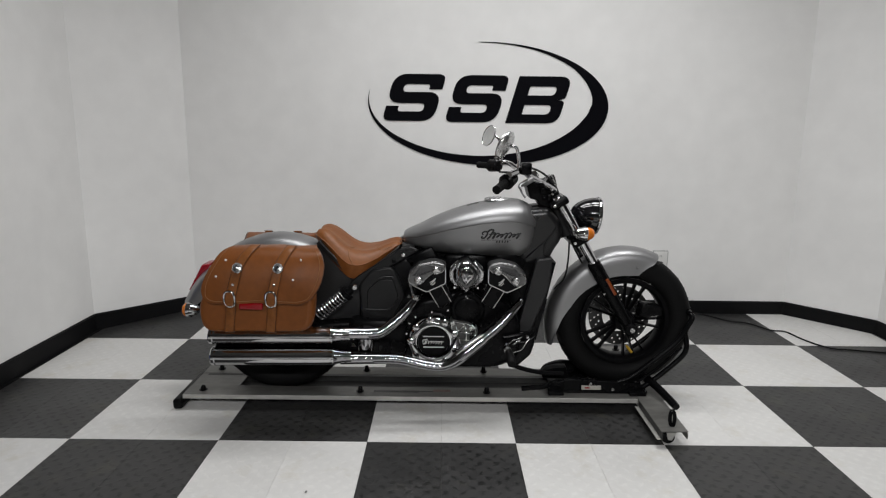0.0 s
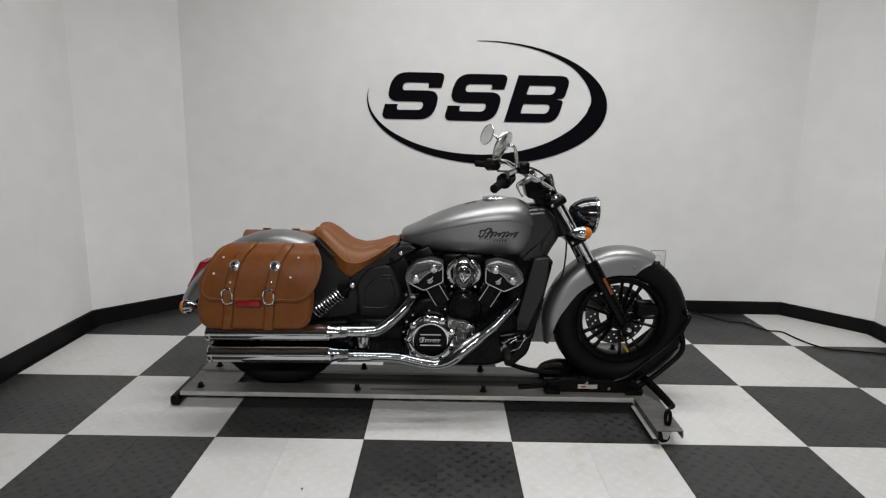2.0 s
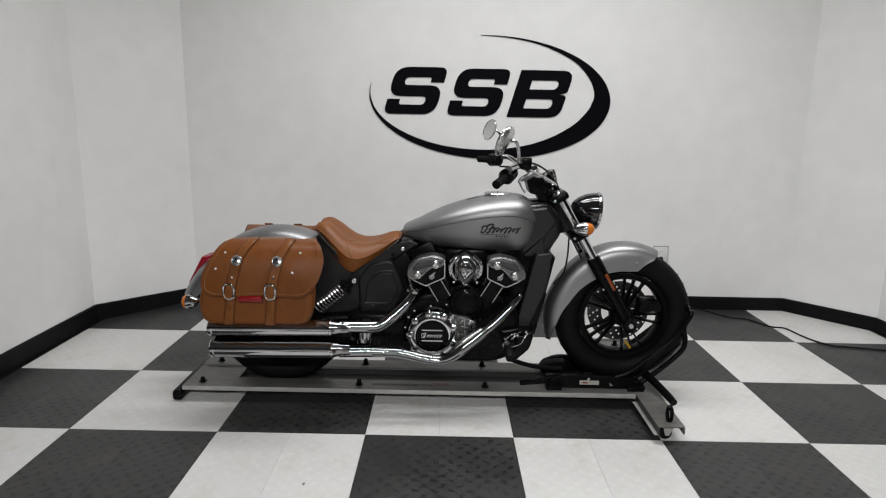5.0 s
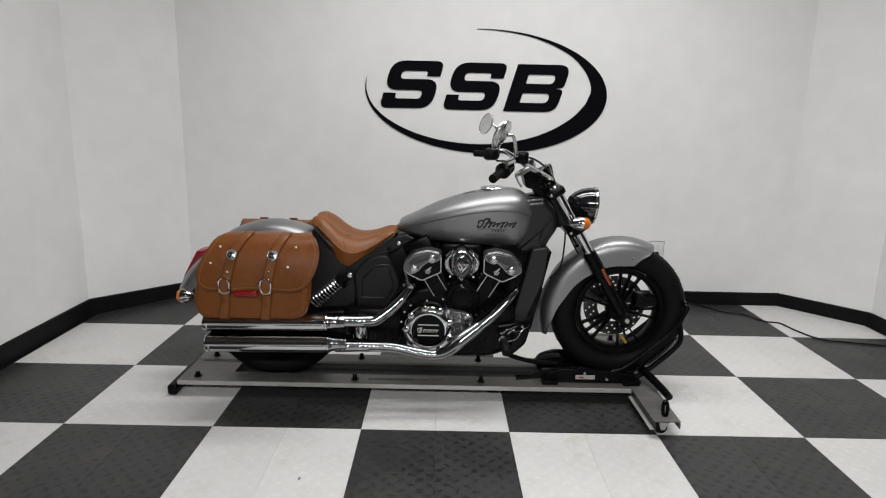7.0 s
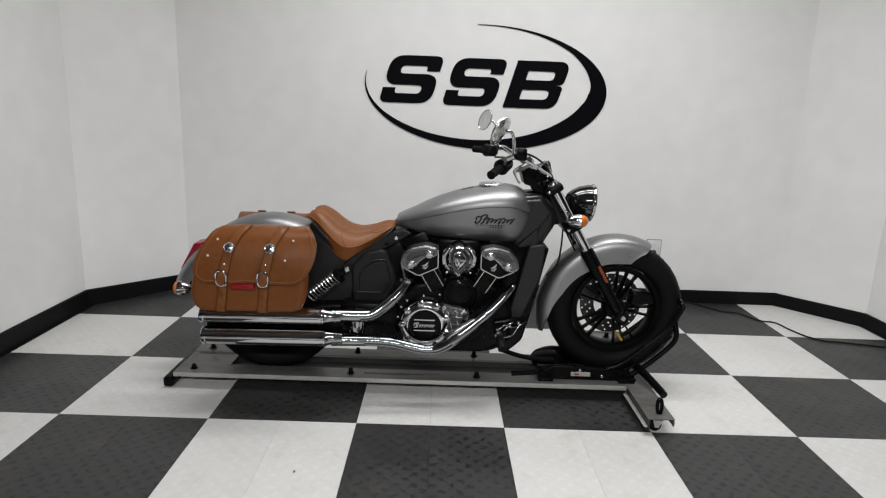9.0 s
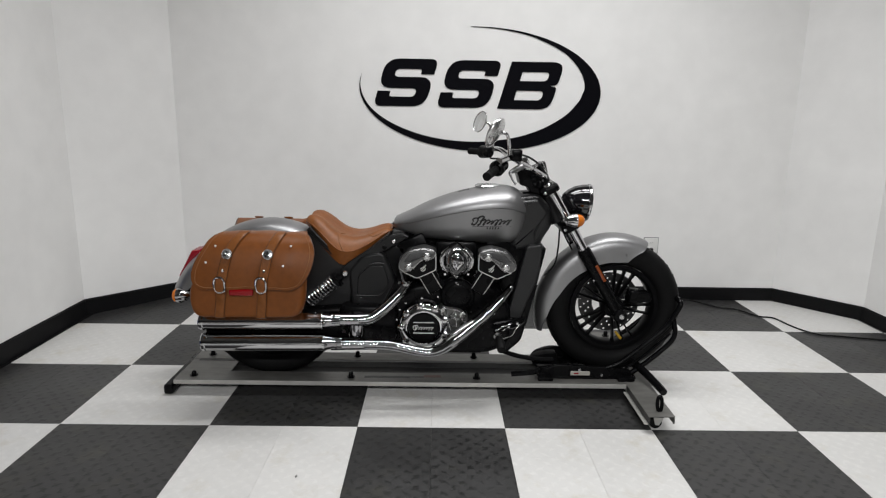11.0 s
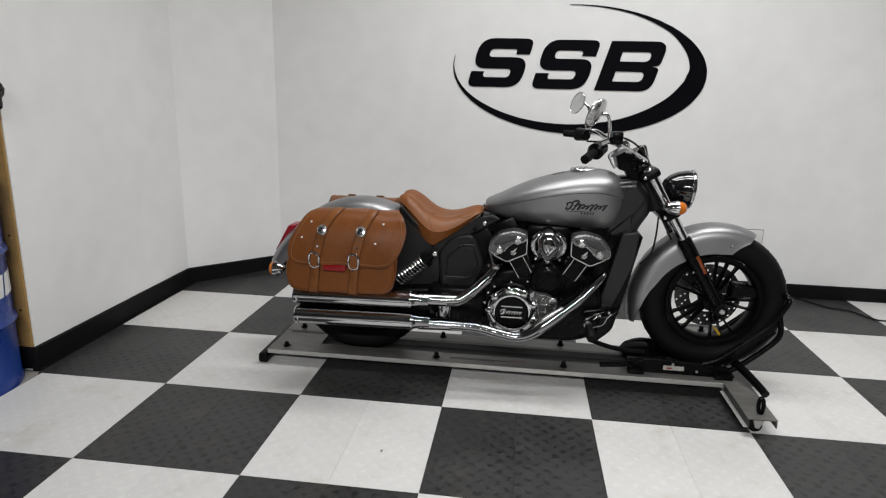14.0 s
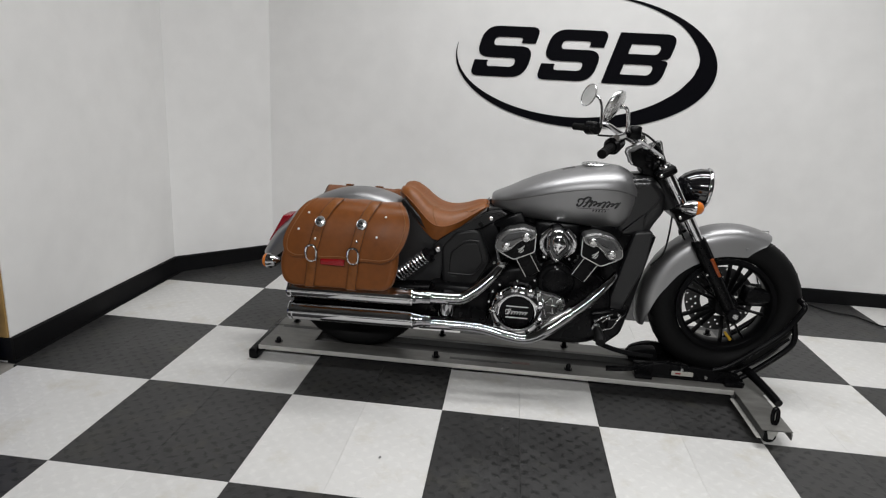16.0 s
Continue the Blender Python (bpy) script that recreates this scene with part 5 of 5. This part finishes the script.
part("brake_pedal", tube([(-0.007, 0.22, 0.308), (0.015, 0.22, 0.314), (0.041, 0.22, 0.325), (0.055, 0.22, 0.351), (0.072, 0.23, 0.371)], [0.004, 0.003, 0.003, 0.003, 0.003], 10, 5), SATIN, bike)
part("control_bracket", plate(rounded([(-0.08, 0.38, 0.02), (0.10, 0.37, 0.02), (0.112, 0.33, 0.02), (0.095, 0.265, 0.02), (0.03, 0.205, 0.02), (-0.08, 0.25, 0.02)]), YC - 0.15, YC + 0.15, 0.012, 3), BLACK, bike)
for p0, p1 in (((-0.038, 0.24, 0.327), (0.011, 0.25, 0.36)), ((-0.001, 0.22, 0.345), (0.03, 0.24, 0.362)), ((-0.015, 0.26, 0.341), (0.046, 0.26, 0.368))):
    part("linkage", tube([p0, p1], 0.0032, 8, 0), SATIN, bike)
for p0 in ((0.064, 0.24, 0.375), (0.026, 0.23, 0.363), (-0.028, 0.23, 0.346)):
    bolt(*p0, 0.0065, 0.010, mat=PALE)
part("oil_line", tube([(0.02, 0.3, 0.325), (0.07, 0.3, 0.334), (0.108, 0.31, 0.357), (0.12, 0.33, 0.383)], 0.005, 8, 5), BLACK, bike)
part("chin_lines", tube([(-0.035, 0.27, 0.361), (0.041, 0.28, 0.372), (0.101, 0.3, 0.376)], 0.008, 8, 5), BLACK, bike)

# fork
FT, FB = Vector((0.190, 0, 0.972)), Vector((0.552, 0, 0.365))
fd = (FB - FT).normalized()
for sgn in (-1, 1):
    y = YC + sgn * 0.108
    at = lambda f: (FT.x + (FB.x - FT.x) * f, y, FT.z + (FB.z - FT.z) * f)
    leg = part("fork_tube", tube([at(0.0), at(0.56)], 0.0225, 24, 0), CHROME, bike, "chrome fork tube")
    part("fork_slider", tube([at(0.47), at(0.485), at(0.55), at(0.9), at(1.0)], [0.027, 0.030, 0.030, 0.029, 0.022], 24, 0), BLACK, bike, "black fork slider")
    part("fork_cap", lathe([(0, 0.024), (0.008, 0.022), (0.012, 0.012), (0.012, 0.001)], at(0.0), -fd, 20), SATIN, leg)
    part("axle_clamp", lathe([(-0.02, 0.030), (0.030, 0.030), (0.036, 0.024)], (FX + 0.004, y, FZ - 0.012), (0, sgn, 0), 24), BLACK, bike)
    bolt(FX + 0.008, y + sgn * 0.036, FZ - 0.012, 0.012, 0.006, mat=PALE, axis=(0, sgn, 0), name="axle_bolt")
    p0, p1 = Vector(at(0.60)), Vector(at(0.71))
    bm = box(-0.006, 0.006, -0.004, 0.004, -0.038, 0.038, 0.003, 2)
    off = Vector((0.012, sgn * 0.029, 0.008))
    part("side_reflector", moved(bm, Matrix.Translation((p0 + p1) / 2 + off) @ pose(0, 0, 0, 0, -30.8, 0) @ Matrix.Diagonal((1.2, 1.2, 1.12, 1))), ORANGE, bike, "orange side reflector")
    bolt(*(Vector(at(0.70)) + Vector((-0.03, sgn * 0.012, 0))), 0.006, 0.01, mat=MACHINED, axis=(0, sgn, 0))
part("front_axle", tube([(FX, YC - 0.13, FZ - 0.005), (FX, YC + 0.13, FZ - 0.005)], 0.011, 12, 0), SATIN, bike)
part("brake_caliper", plate(rounded([(FX + 0.05, FZ + 0.032, 0.015), (FX + 0.160, FZ + 0.044, 0.012), (FX + 0.152, FZ + 0.084, 0.012), (FX + 0.06, FZ + 0.098, 0.015)]), YC - 0.095, YC - 0.03, 0.008, 3), BLACK, bike, "black brake caliper")
for f, hgt, nm in ((0.035, 0.036, "top_clamp"), (0.30, 0.045, "lower_clamp")):
    c = FT + (FB - FT) * f
    bm = box(-0.040, 0.040, -0.142, 0.142, -hgt / 2, hgt / 2, 0.012, 3)
    part(nm, moved(bm, Matrix.Translation((c.x - 0.006, YC, c.z)) @ pose(0, 0, 0, 0, -31, 0)), BLACK, bike, "black fork clamp")
    for sgn in (-1, 1):
        bolt(c.x - 0.03, YC + sgn * 0.142, c.z - 0.012, 0.007, 0.006, mat=MACHINED, axis=(0, sgn, 0))
# headlamp
HX, HZ = 0.272, 0.893
hl = part("headlamp", lathe([(0, 0.012), (0.004, 0.028), (0.025, 0.050), (0.055, 0.068), (0.085, 0.078), (0.105, 0.081), (0.112, 0.081)], (HX, YC, HZ), (0.995, 0, -0.10), 72), GLOSS, bike, "gloss black headlamp shell", angle=50)
tip = Vector((HX, YC, HZ)) + Vector((0.995, 0, -0.10)).normalized() * 0.112
part("headlamp_ring", lathe([(-0.003, 0.081), (0.0, 0.0845), (0.004, 0.0858), (0.009, 0.0855), (0.013, 0.083), (0.014, 0.079), (0.011, 0.076)], tip, (0.995, 0, -0.10), 96, caps=False), CHROME, hl, "chrome headlamp ring")
part("headlamp_glass", lathe([(0.010, 0.076), (0.018, 0.06), (0.023, 0.03), (0.025, 0.001)], tip, (0.995, 0, -0.10), 40), GLASS, hl)
part("headlamp_bowl", lathe([(-0.06, 0.02), (-0.02, 0.055), (0.008, 0.076)], tip, (0.995, 0, -0.10), 40), CHROME, hl)
part("headlamp_bracket", tube([(HX + 0.03, YC, HZ - 0.03), (0.27, YC, 0.835), (0.25, YC, 0.81)], 0.022, 12, 3), BLACK, bike)

# handlebar with grips, levers and mirrors
HALF_BAR = [(-0.051, 0.1, 1.089), (0.005, 0.17, 1.1), (0.049, 0.24, 1.074), (0.114, 0.32, 1.04), (0.177, 0.385, 1.003)]
part("handlebar", tube(HALF_BAR + [(x, 2 * YC - y, z) for x, y, z in HALF_BAR[::-1]], 0.0127, 16, 7), CHROME, bike, "chrome pulled-back handlebar")
riser = part("riser_cover", plate(rounded([(*(0.057, 1.023), 0.006), (*(0.086, 1.038), 0.006), (*(0.136, 1.034), 0.006), (*(0.199, 0.995), 0.008), (*(0.236, 0.951), 0.008), (*(0.198, 0.91), 0.01), (*(0.122, 0.929), 0.006), (*(0.11, 0.954), 0.004), (*(0.075, 0.963), 0.006)]), YC - 0.06, YC + 0.06, 0.006, 3), BLACK, bike, "black riser and cable cover")
for px0, py0, w0, h0, y0 in ((0.118, 1.010, 0.030, 0.022, 0.392), (0.150, 0.985, 0.022, 0.030, 0.388), (0.185, 0.962, 0.026, 0.018, 0.394), (0.128, 0.975, 0.018, 0.014, 0.386)):
    part("connector", box(px0, px0 + w0, y0 - 0.012, y0 + 0.012, py0 - h0, py0, 0.005), BLACK, riser)
bolt(0.172, 0.396, 0.985, 0.007, 0.012, riser, SATIN)
bolt(0.200, 0.398, 0.945, 0.006, 0.012, riser, SATIN)
part("gauge", lathe([(0, 0.042), (0.04, 0.050), (0.05, 0.048), (0.052, 0.001)], (0.165, YC, 1.0), (-0.45, 0, 0.9), 28), BLACK, bike, "round black instrument")


def controls(sgn):
    """Grip, switch, lever and mirror on one side."""
    ye = lambda y: y if sgn < 0 else 2 * YC - y
    V = lambda p: Vector((p[0], ye(p[1]), p[2]))
    # the bar is turned a little, so the far grip stands higher and flatter
    g0, g1 = (Vector((-0.104, 0.035, 1.036)), Vector((-0.058, 0.12, 1.06))) if sgn < 0 else (Vector((-0.125, 0.035, 1.08)), Vector((-0.067, 0.12, 1.082)))
    gd = (g0 - g1).normalized()
    G = lambda f, r: (V(g1 + (g0 - g1) * f), r)
    gl = [(0.0, 0.0155), (0.02, 0.0168), (0.1, 0.0158), (0.93, 0.0158), (0.97, 0.0172), (1.04, 0.0172), (1.05, 0.013)]
    grip = part("grip", tube([G(f, r)[0] for f, r in gl], [r for f, r in gl], 20, 0), RUBBER, bike, "black ribbed rubber grip")
    for k in range(10):
        f = 0.12 + 0.078 * k
        c = g1 + (g0 - g1) * f
        part("grip_rib", lathe([(-0.0015, 0.0158), (0, 0.0170), (0.0015, 0.0158)], V(c), (gd.x, gd.y if sgn < 0 else -gd.y, gd.z), 18), RUBBER, grip)
    s0 = g1 - gd * 0.012
    part("switch_block", lathe([(-0.044, 0.022), (-0.04, 0.028), (0.018, 0.032), (0.026, 0.022)], V(s0), (gd.x, gd.y if sgn < 0 else -gd.y, gd.z), 18), BLACK, bike, "black switch block")
    lev = [(0.05, 0.19, 1.064), (0.022, 0.165, 1.052), (-0.003, 0.14, 1.042), (-0.001, 0.125, 1.028), (0.007, 0.115, 1.011), (0.017, 0.11, 0.999)]
    if sgn < 0:
        part("reservoir", box(0.002, 0.044, 0.145, 0.200, 1.085, 1.133, 0.006), BLACK, bike, "black fluid reservoir")
        part("lever", tube([V(p) for p in lev], [0.012, 0.013, 0.007, 0.004, 0.0035, 0.005], 12, 5), SILVER, bike, "satin alloy lever")
        part("bar_clamp", lathe([(-0.014, 0.012), (-0.012, 0.015), (0.012, 0.015), (0.014, 0.012)], (0.075, 0.28, 1.076), (0.4, 0.6, -0.5), 18), CHROME, bike)


controls(-1)
controls(1)


def mirror(points, centre, normal, rw2, rh, label, lean=0.0, taper=0.0):
    """Round mirror on a bent chrome stem."""
    part("mirror_stem", tube(points, 0.0065, 12, 6), CHROME, bike, "bent chrome mirror stem")
    n = Vector(normal).normalized()
    m = Matrix.Translation(centre) @ n.to_track_quat("Z", "Y").to_matrix().to_4x4() @ Matrix.Diagonal((rw2, rh, 1, 1))
    shell = lathe([(-0.024, 0.001), (-0.023, 0.35), (-0.016, 0.75), (-0.006, 0.97), (0.002, 1.0), (0.004, 0.98), (0.004, 0.93), (0.001, 0.92)], (0, 0, 0), (0, 0, 1), 40)

    def leaned(bm):
        """Drawn towards one side at the top, and narrower at the foot."""
        for v in bm.verts:
            f = (v.co.z - centre[2]) / rh
            v.co.x = centre[0] + (v.co.x - centre[0]) * (1 + taper * f) + lean * f * rh
            v.co.y = centre[1] + (v.co.y - centre[1]) * (1 + taper * f)
        return bm

    head = part("mirror_head", leaned(moved(shell, m)), PALE, bike, label, angle=60)
    part("mirror_glass", leaned(moved(lathe([(0.0012, 0.925), (0.0022, 0.001)], (0, 0, 0), (0, 0, 1), 40), m)), MIRROR, head, "mirror glass")


mirror([(-0.011, 0.15, 1.108), (-0.012, 0.13, 1.14), (-0.02, 0.12, 1.184), (-0.032, 0.115, 1.197), (-0.057, 0.11, 1.197)], (-0.077, 0.1, 1.199), (-0.80, 0.50, 0.16), 0.052, 0.058, "chrome teardrop mirror", 0.28, 0.22)
mirror([(-0.022, 0.76, 1.086), (-0.023, 0.78, 1.168), (-0.035, 0.79, 1.212), (-0.052, 0.8, 1.228)], (-0.085, 0.81, 1.23), (-0.80, -0.62, 0.06), 0.044, 0.052, "chrome round mirror", 0.22)
# cables
for pts, r, mat in (([(0.026, 0.2, 1.115), (0.094, 0.28, 1.092), (0.156, 0.36, 1.049), (0.195, 0.4, 0.992), (0.212, 0.42, 0.94)], 0.0045, CABLE),
                    ([(0.045, 0.22, 1.059), (0.111, 0.3, 1.044), (0.15, 0.36, 1.069), (0.178, 0.4, 1.037), (0.216, 0.42, 0.961)], 0.0045, SATIN),
                    ([(0.264, 0.42, 0.772), (0.264, 0.43, 0.676), (0.249, 0.42, 0.599), (0.205, 0.42, 0.545)], 0.004, CABLE),
                    ([(0.266, 0.4, 0.773), (0.294, 0.4, 0.722), (0.323, 0.4, 0.671)], 0.004, CABLE),
                    ([(-0.035, 0.72, 1.056), (0.064, 0.62, 1.056), (0.158, 0.52, 1.013), (0.222, 0.5, 0.952)], 0.0045, CABLE)):
    part("control_cable", tube(pts, r, 8, 6), mat, bike)

# ---- the stand under the motorcycle ----
stand = base("motorcycle_stand", -0.4, YC, 0.0, "low aluminium rolling motorcycle stand with black wheel chock", "motorcycle stand")
RT = 0.075
X0, X1 = -1.475, 0.705
for y0, y1 in ((0.275, 0.378), (0.528, 0.622)):
    rail = part("rail", box(X0, X1, y0, y1, RT - 0.006, RT, 0.001, 1), ALU, stand, "brushed aluminium rail")
    lip = y0 if y0 < YC else y1 - 0.006
    part("rail_lip", box(X0, 0.58, lip - 0.0005, lip + 0.0065, RT - 0.021, RT - 0.0005, 0.001, 1), LIP, rail)
    part("rail_web", box(X0, X1, (y1 if y0 < YC else y0) - 0.003, (y1 if y0 < YC else y0) + 0.003, 0.03, RT - 0.0005, 0.001, 1), ALU, rail)
    for x in (-1.40, -0.68, -0.10):
        part("knob", lathe([(0, 0.018), (0.003, 0.018), (0.003, 0.010), (0.008, 0.011), (0.017 if x < -1 else 0.021, 0.010), (0.022 if x < -1 else 0.026, 0.006), (0.022 if x < -1 else 0.026, 0.001)], (x, (y0 + y1) / 2, RT), (0, 0, 1), 14), BLACK, rail)
s0, s1, s2, s3 = (-0.618, 0.329, 0.075), (-0.41, 0.332, 0.075), (-0.345, 0.341, 0.075), (-0.266, 0.332, 0.075)
for a, b, w, mat in ((s0, s1, 0.010, CHANNEL), (s1, s2, 0.005, CHANNEL), (s2, s3, 0.012, RUST)):
    part("scuff", box(a[0], b[0], a[1] - w, a[1] + w, RT - 0.0002, RT + 0.0006), mat, stand)
part("channel", box(X0 + 0.03, X1, 0.381, 0.525, 0.036, 0.046, 0.002, 1), CHANNEL, stand, "dark grey wheel channel")
part("end_plate", box(X0, -1.25, 0.377, 0.5285, RT - 0.008, RT - 0.0022, 0.001, 1), ALU, stand, "aluminium end plate")
part("channel_wall", box(X0 + 0.03, X1, 0.505, 0.5245, 0.0465, RT - 0.001, 0.001, 1), CHANNEL, stand)
part("cross_tube", box(X0 - 0.046, X0 - 0.002, 0.266, 0.66, 0.004, 0.052, 0.012, 3), BLACK, stand, "black rear cross tube")
# front outrigger: folded aluminium channel with castors
part("outrigger", box(0.580, 0.690, -0.030, 0.96, RT - 0.004, RT + 0.001, 0.001, 1), ALU, stand, "folded aluminium outrigger")
# this flange's shade is put into its colour; its twin keeps the plate's aluminium
part("outrigger_flange", box(0.583, 0.587, -0.035, 0.270, RT - 0.034, RT - 0.005, 0.001, 1), CHANNEL, stand)
# upward-facing lip, its light put into the brighter metal
part("outrigger_lip", box(0.566, 0.5825, -0.030, 0.270, RT - 0.036, RT - 0.033, 0.001, 1), LIP, stand)
part("outrigger_flange", box(0.683, 0.688, -0.035, 0.270, RT - 0.030, RT - 0.005, 0.001, 1), ALU, stand)
for y in (0.020, 0.892):
    fork = [(0.610, RT - 0.005), (0.664, RT - 0.005), (0.640, 0.018), (0.624, 0.020)]
    castor = part("castor", plate(fork, y - 0.017, y - 0.0135, 0.001, 1), LIP, stand, "small castor in a pressed steel fork")
    part("castor_fork", plate(fork, y + 0.0135, y + 0.017, 0.001, 1), LIP, castor)
    part("castor_wheel", lathe([(-0.010, 0.018), (-0.009, 0.0255), (-0.006, 0.0268), (0.006, 0.0268), (0.009, 0.0255), (0.010, 0.018)], (0.628, y, 0.0268), (0, 1, 0), 24), RUBBER, castor)
fk = (0.649, 0.904, 0.076)
part("knob", lathe([(0, 0.020), (0.004, 0.020), (0.004, 0.011), (0.024, 0.012), (0.030, 0.007), (0.030, 0.001)], (fk[0], fk[1], RT), (0, 0, 1), 14), BLACK, stand)
# tie-down loop and arm
part("arm", tube([(0.635, 0.40, 0.135), (0.650, 0.36, 0.132), (0.672, 0.29, 0.122), (0.697, 0.19, 0.104), (0.705, 0.150, 0.096)], [0.019, 0.019, 0.018, 0.017, 0.016], 12, 3), BLACK, stand, "black steel arm")
loop = [(0.640 + 0.010 * math.cos(a), 0.02 + 0.004 * math.sin(a), 0.108 + 0.031 * math.sin(a)) for a in [2 * math.pi * q / 24 for q in range(25)]]
part("tie_loop", tube(loop, 0.0075, 10, 0), BLACK, stand, "black tie-down loop")
part("knob", lathe([(0, 0.014), (0.006, 0.015), (0.02, 0.013), (0.024, 0.001)], (0.615, 0.315, RT), (0, 0, 1), 14), BLACK, stand)

# wheel chock: side plates, hoop and rear cradle
chock = part("chock", plate(rounded([(0.18, 0.080, 0.01), (0.20, 0.115, 0.02), (0.27, 0.142, 0.03), (0.56, 0.128, 0.03), (0.62, 0.115, 0.02), (0.62, 0.080, 0.01)]), 0.335, 0.350, 0.003), BLACK, stand, "black steel wheel chock")
part("chock_plate", plate(rounded([(0.18, 0.080, 0.01), (0.20, 0.115, 0.02), (0.27, 0.142, 0.03), (0.56, 0.128, 0.03), (0.62, 0.115, 0.02), (0.62, 0.080, 0.01)]), 0.570, 0.585, 0.003), BLACK, chock)
part("chock_base", box(0.20, 0.64, 0.33, 0.59, RT, RT + 0.012, 0.003), BLACK, chock)
part("label_plate", box(0.335, 0.425, 0.331, 0.3345, 0.092, 0.112, 0.001, 1), LABEL, chock, "worn silver label with red bar")
part("label_bar", box(0.350, 0.372, 0.3298, 0.3312, 0.099, 0.105), RED, chock)
bolt(0.478, 0.335, 0.096, 0.009, 0.010, chock, MACHINED)
bolt(0.375, 0.335, 0.120, 0.008, 0.008, chock, MACHINED)
UPPER = [(0.502, 0.345, 0.126), (0.565, 0.345, 0.152), (0.662, 0.345, 0.233), (0.757, 0.345, 0.32), (0.799, 0.345, 0.39), (0.82, 0.345, 0.436), (0.819, 0.36, 0.45)]
LOWER = [(0.621, 0.345, 0.103), (0.694, 0.345, 0.16), (0.785, 0.345, 0.249), (0.806, 0.345, 0.299), (0.794, 0.345, 0.363)]
STRIP = [(0.593, 0.345, 0.124), (0.678, 0.345, 0.193), (0.785, 0.345, 0.298)]
for opp in (False, True):
    way = lambda line: [(x, 2 * YC - y if opp else y, z) for x, y, z in line]
    part("hoop", tube(way(UPPER), 0.012, 12, 6), BLACK, chock, "bent black tube hoop")
    part("hoop", tube(way(LOWER), 0.012, 12, 6), BLACK, chock)
    part("hoop_strip", tube(way(STRIP), 0.006, 10, 4), BLACK, chock)
part("hoop", tube([UPPER[-1], (UPPER[-1][0] + 0.004, YC, UPPER[-1][2]), (UPPER[-1][0], 2 * YC - UPPER[-1][1], UPPER[-1][2])], 0.012, 12, 4), BLACK, chock)
part("cradle", plate(rounded([(*(0.171, 0.137), 0.01), (*(0.192, 0.151), 0.01), (*(0.235, 0.161), 0.01), (*(0.283, 0.162), 0.01), (*(0.298, 0.102), 0.01), (*(0.173, 0.099), 0.01)]), 0.435, 0.475, 0.004), RIM, chock)
part("cradle_arm", tube([(0.015, 0.38, 0.191), (0.087, 0.38, 0.167), (0.172, 0.38, 0.152), (0.259, 0.38, 0.148)], 0.011, 10, 4), RIM, chock)
part("cradle_arm", tube([(0.36, 0.352, 0.118), (0.22, 0.352, 0.118), (0.16, 0.332, 0.105), (0.06, 0.332, 0.095)], 0.012, 10, 4), BLACK, chock)
for x in (0.215, 0.585):
    part("chock_foot", box(x - 0.035, x + 0.035, 0.300, 0.345, RT, RT + 0.018, 0.003), BLACK, chock)

# ---- floor tiles ----
SQ = 0.61
floor = base("floor", 0, 0, -0.013, "checkered floor of white and charcoal moulded tiles", "floor")
floor["kind"] = "structure"
TS = SQ / 2
hx, hy = TS / 2 - 0.00025, SQ / 2 - 0.0002
tile_rings = [[(sx * (hx - e), sy * (hy - e), z) for sx, sy in ((-1, -1), (1, -1), (1, 1), (-1, 1))] for e, z in ((0, -0.013), (0, -0.0004), (0.0004, 0.0))]
tile_mesh = {True: mesh_of("white_tile", loft(tile_rings), TILE_W, 20), False: mesh_of("dark_tile", loft(tile_rings), TILE_B, 20)}
rest = {True: bmesh.new(), False: bmesh.new()}
NEAR = 0.028                     # the rows on the shop's side are pushed up by this much
trimmed = [[(sx * (hx - e) + (0.018 if sx < 0 else 0), sy * (hy - e) + (NEAR if sy < 0 else 0), z) for sx, sy in ((-1, -1), (1, -1), (1, 1), (-1, 1))] for e, z in ((0, -0.013), (0, -0.0004), (0.0004, 0.0))]
front = [[(sx * (hx - e), sy * (hy - e) + (NEAR if sy < 0 else 0), z) for sx, sy in ((-1, -1), (1, -1), (1, 1), (-1, 1))] for e, z in ((0, -0.013), (0, -0.0004), (0.0004, 0.0))]
front_mesh = {True: mesh_of("white_tile", loft(front), TILE_W, 20), False: mesh_of("dark_tile", loft(front), TILE_B, 20)}
trimmed_mesh = {True: mesh_of("white_tile", loft(trimmed), TILE_W, 20), False: mesh_of("dark_tile", loft(trimmed), TILE_B, 20)}
for i in range(-8, 9):
    for j in range(-8, 4):
        x, y = (i + 0.5) * TS, (j + 0.5) * SQ + (NEAR if j < -1 else 0)
        white = (math.floor(i / 2) + min(j, 2)) % 2 == 1   # the last row is cut at the wall
        if abs(x) > 2.4 and y > 1.7:
            continue
        if j >= -4:
            ob = new("white_tile" if white else "dark_tile", (tile_mesh if j != -1 else trimmed_mesh if i == -8 else front_mesh)[white])
            ob.location = (x, y, 0)
            under(ob, floor)
        else:
            loft([[(x + p[0], y + p[1], p[2]) for p in r] for r in tile_rings], bm=rest[white])
for white in (True, False):
    part("white_tile" if white else "dark_tile", rest[white], TILE_W if white else TILE_B, floor)["kind"] = "stuff"
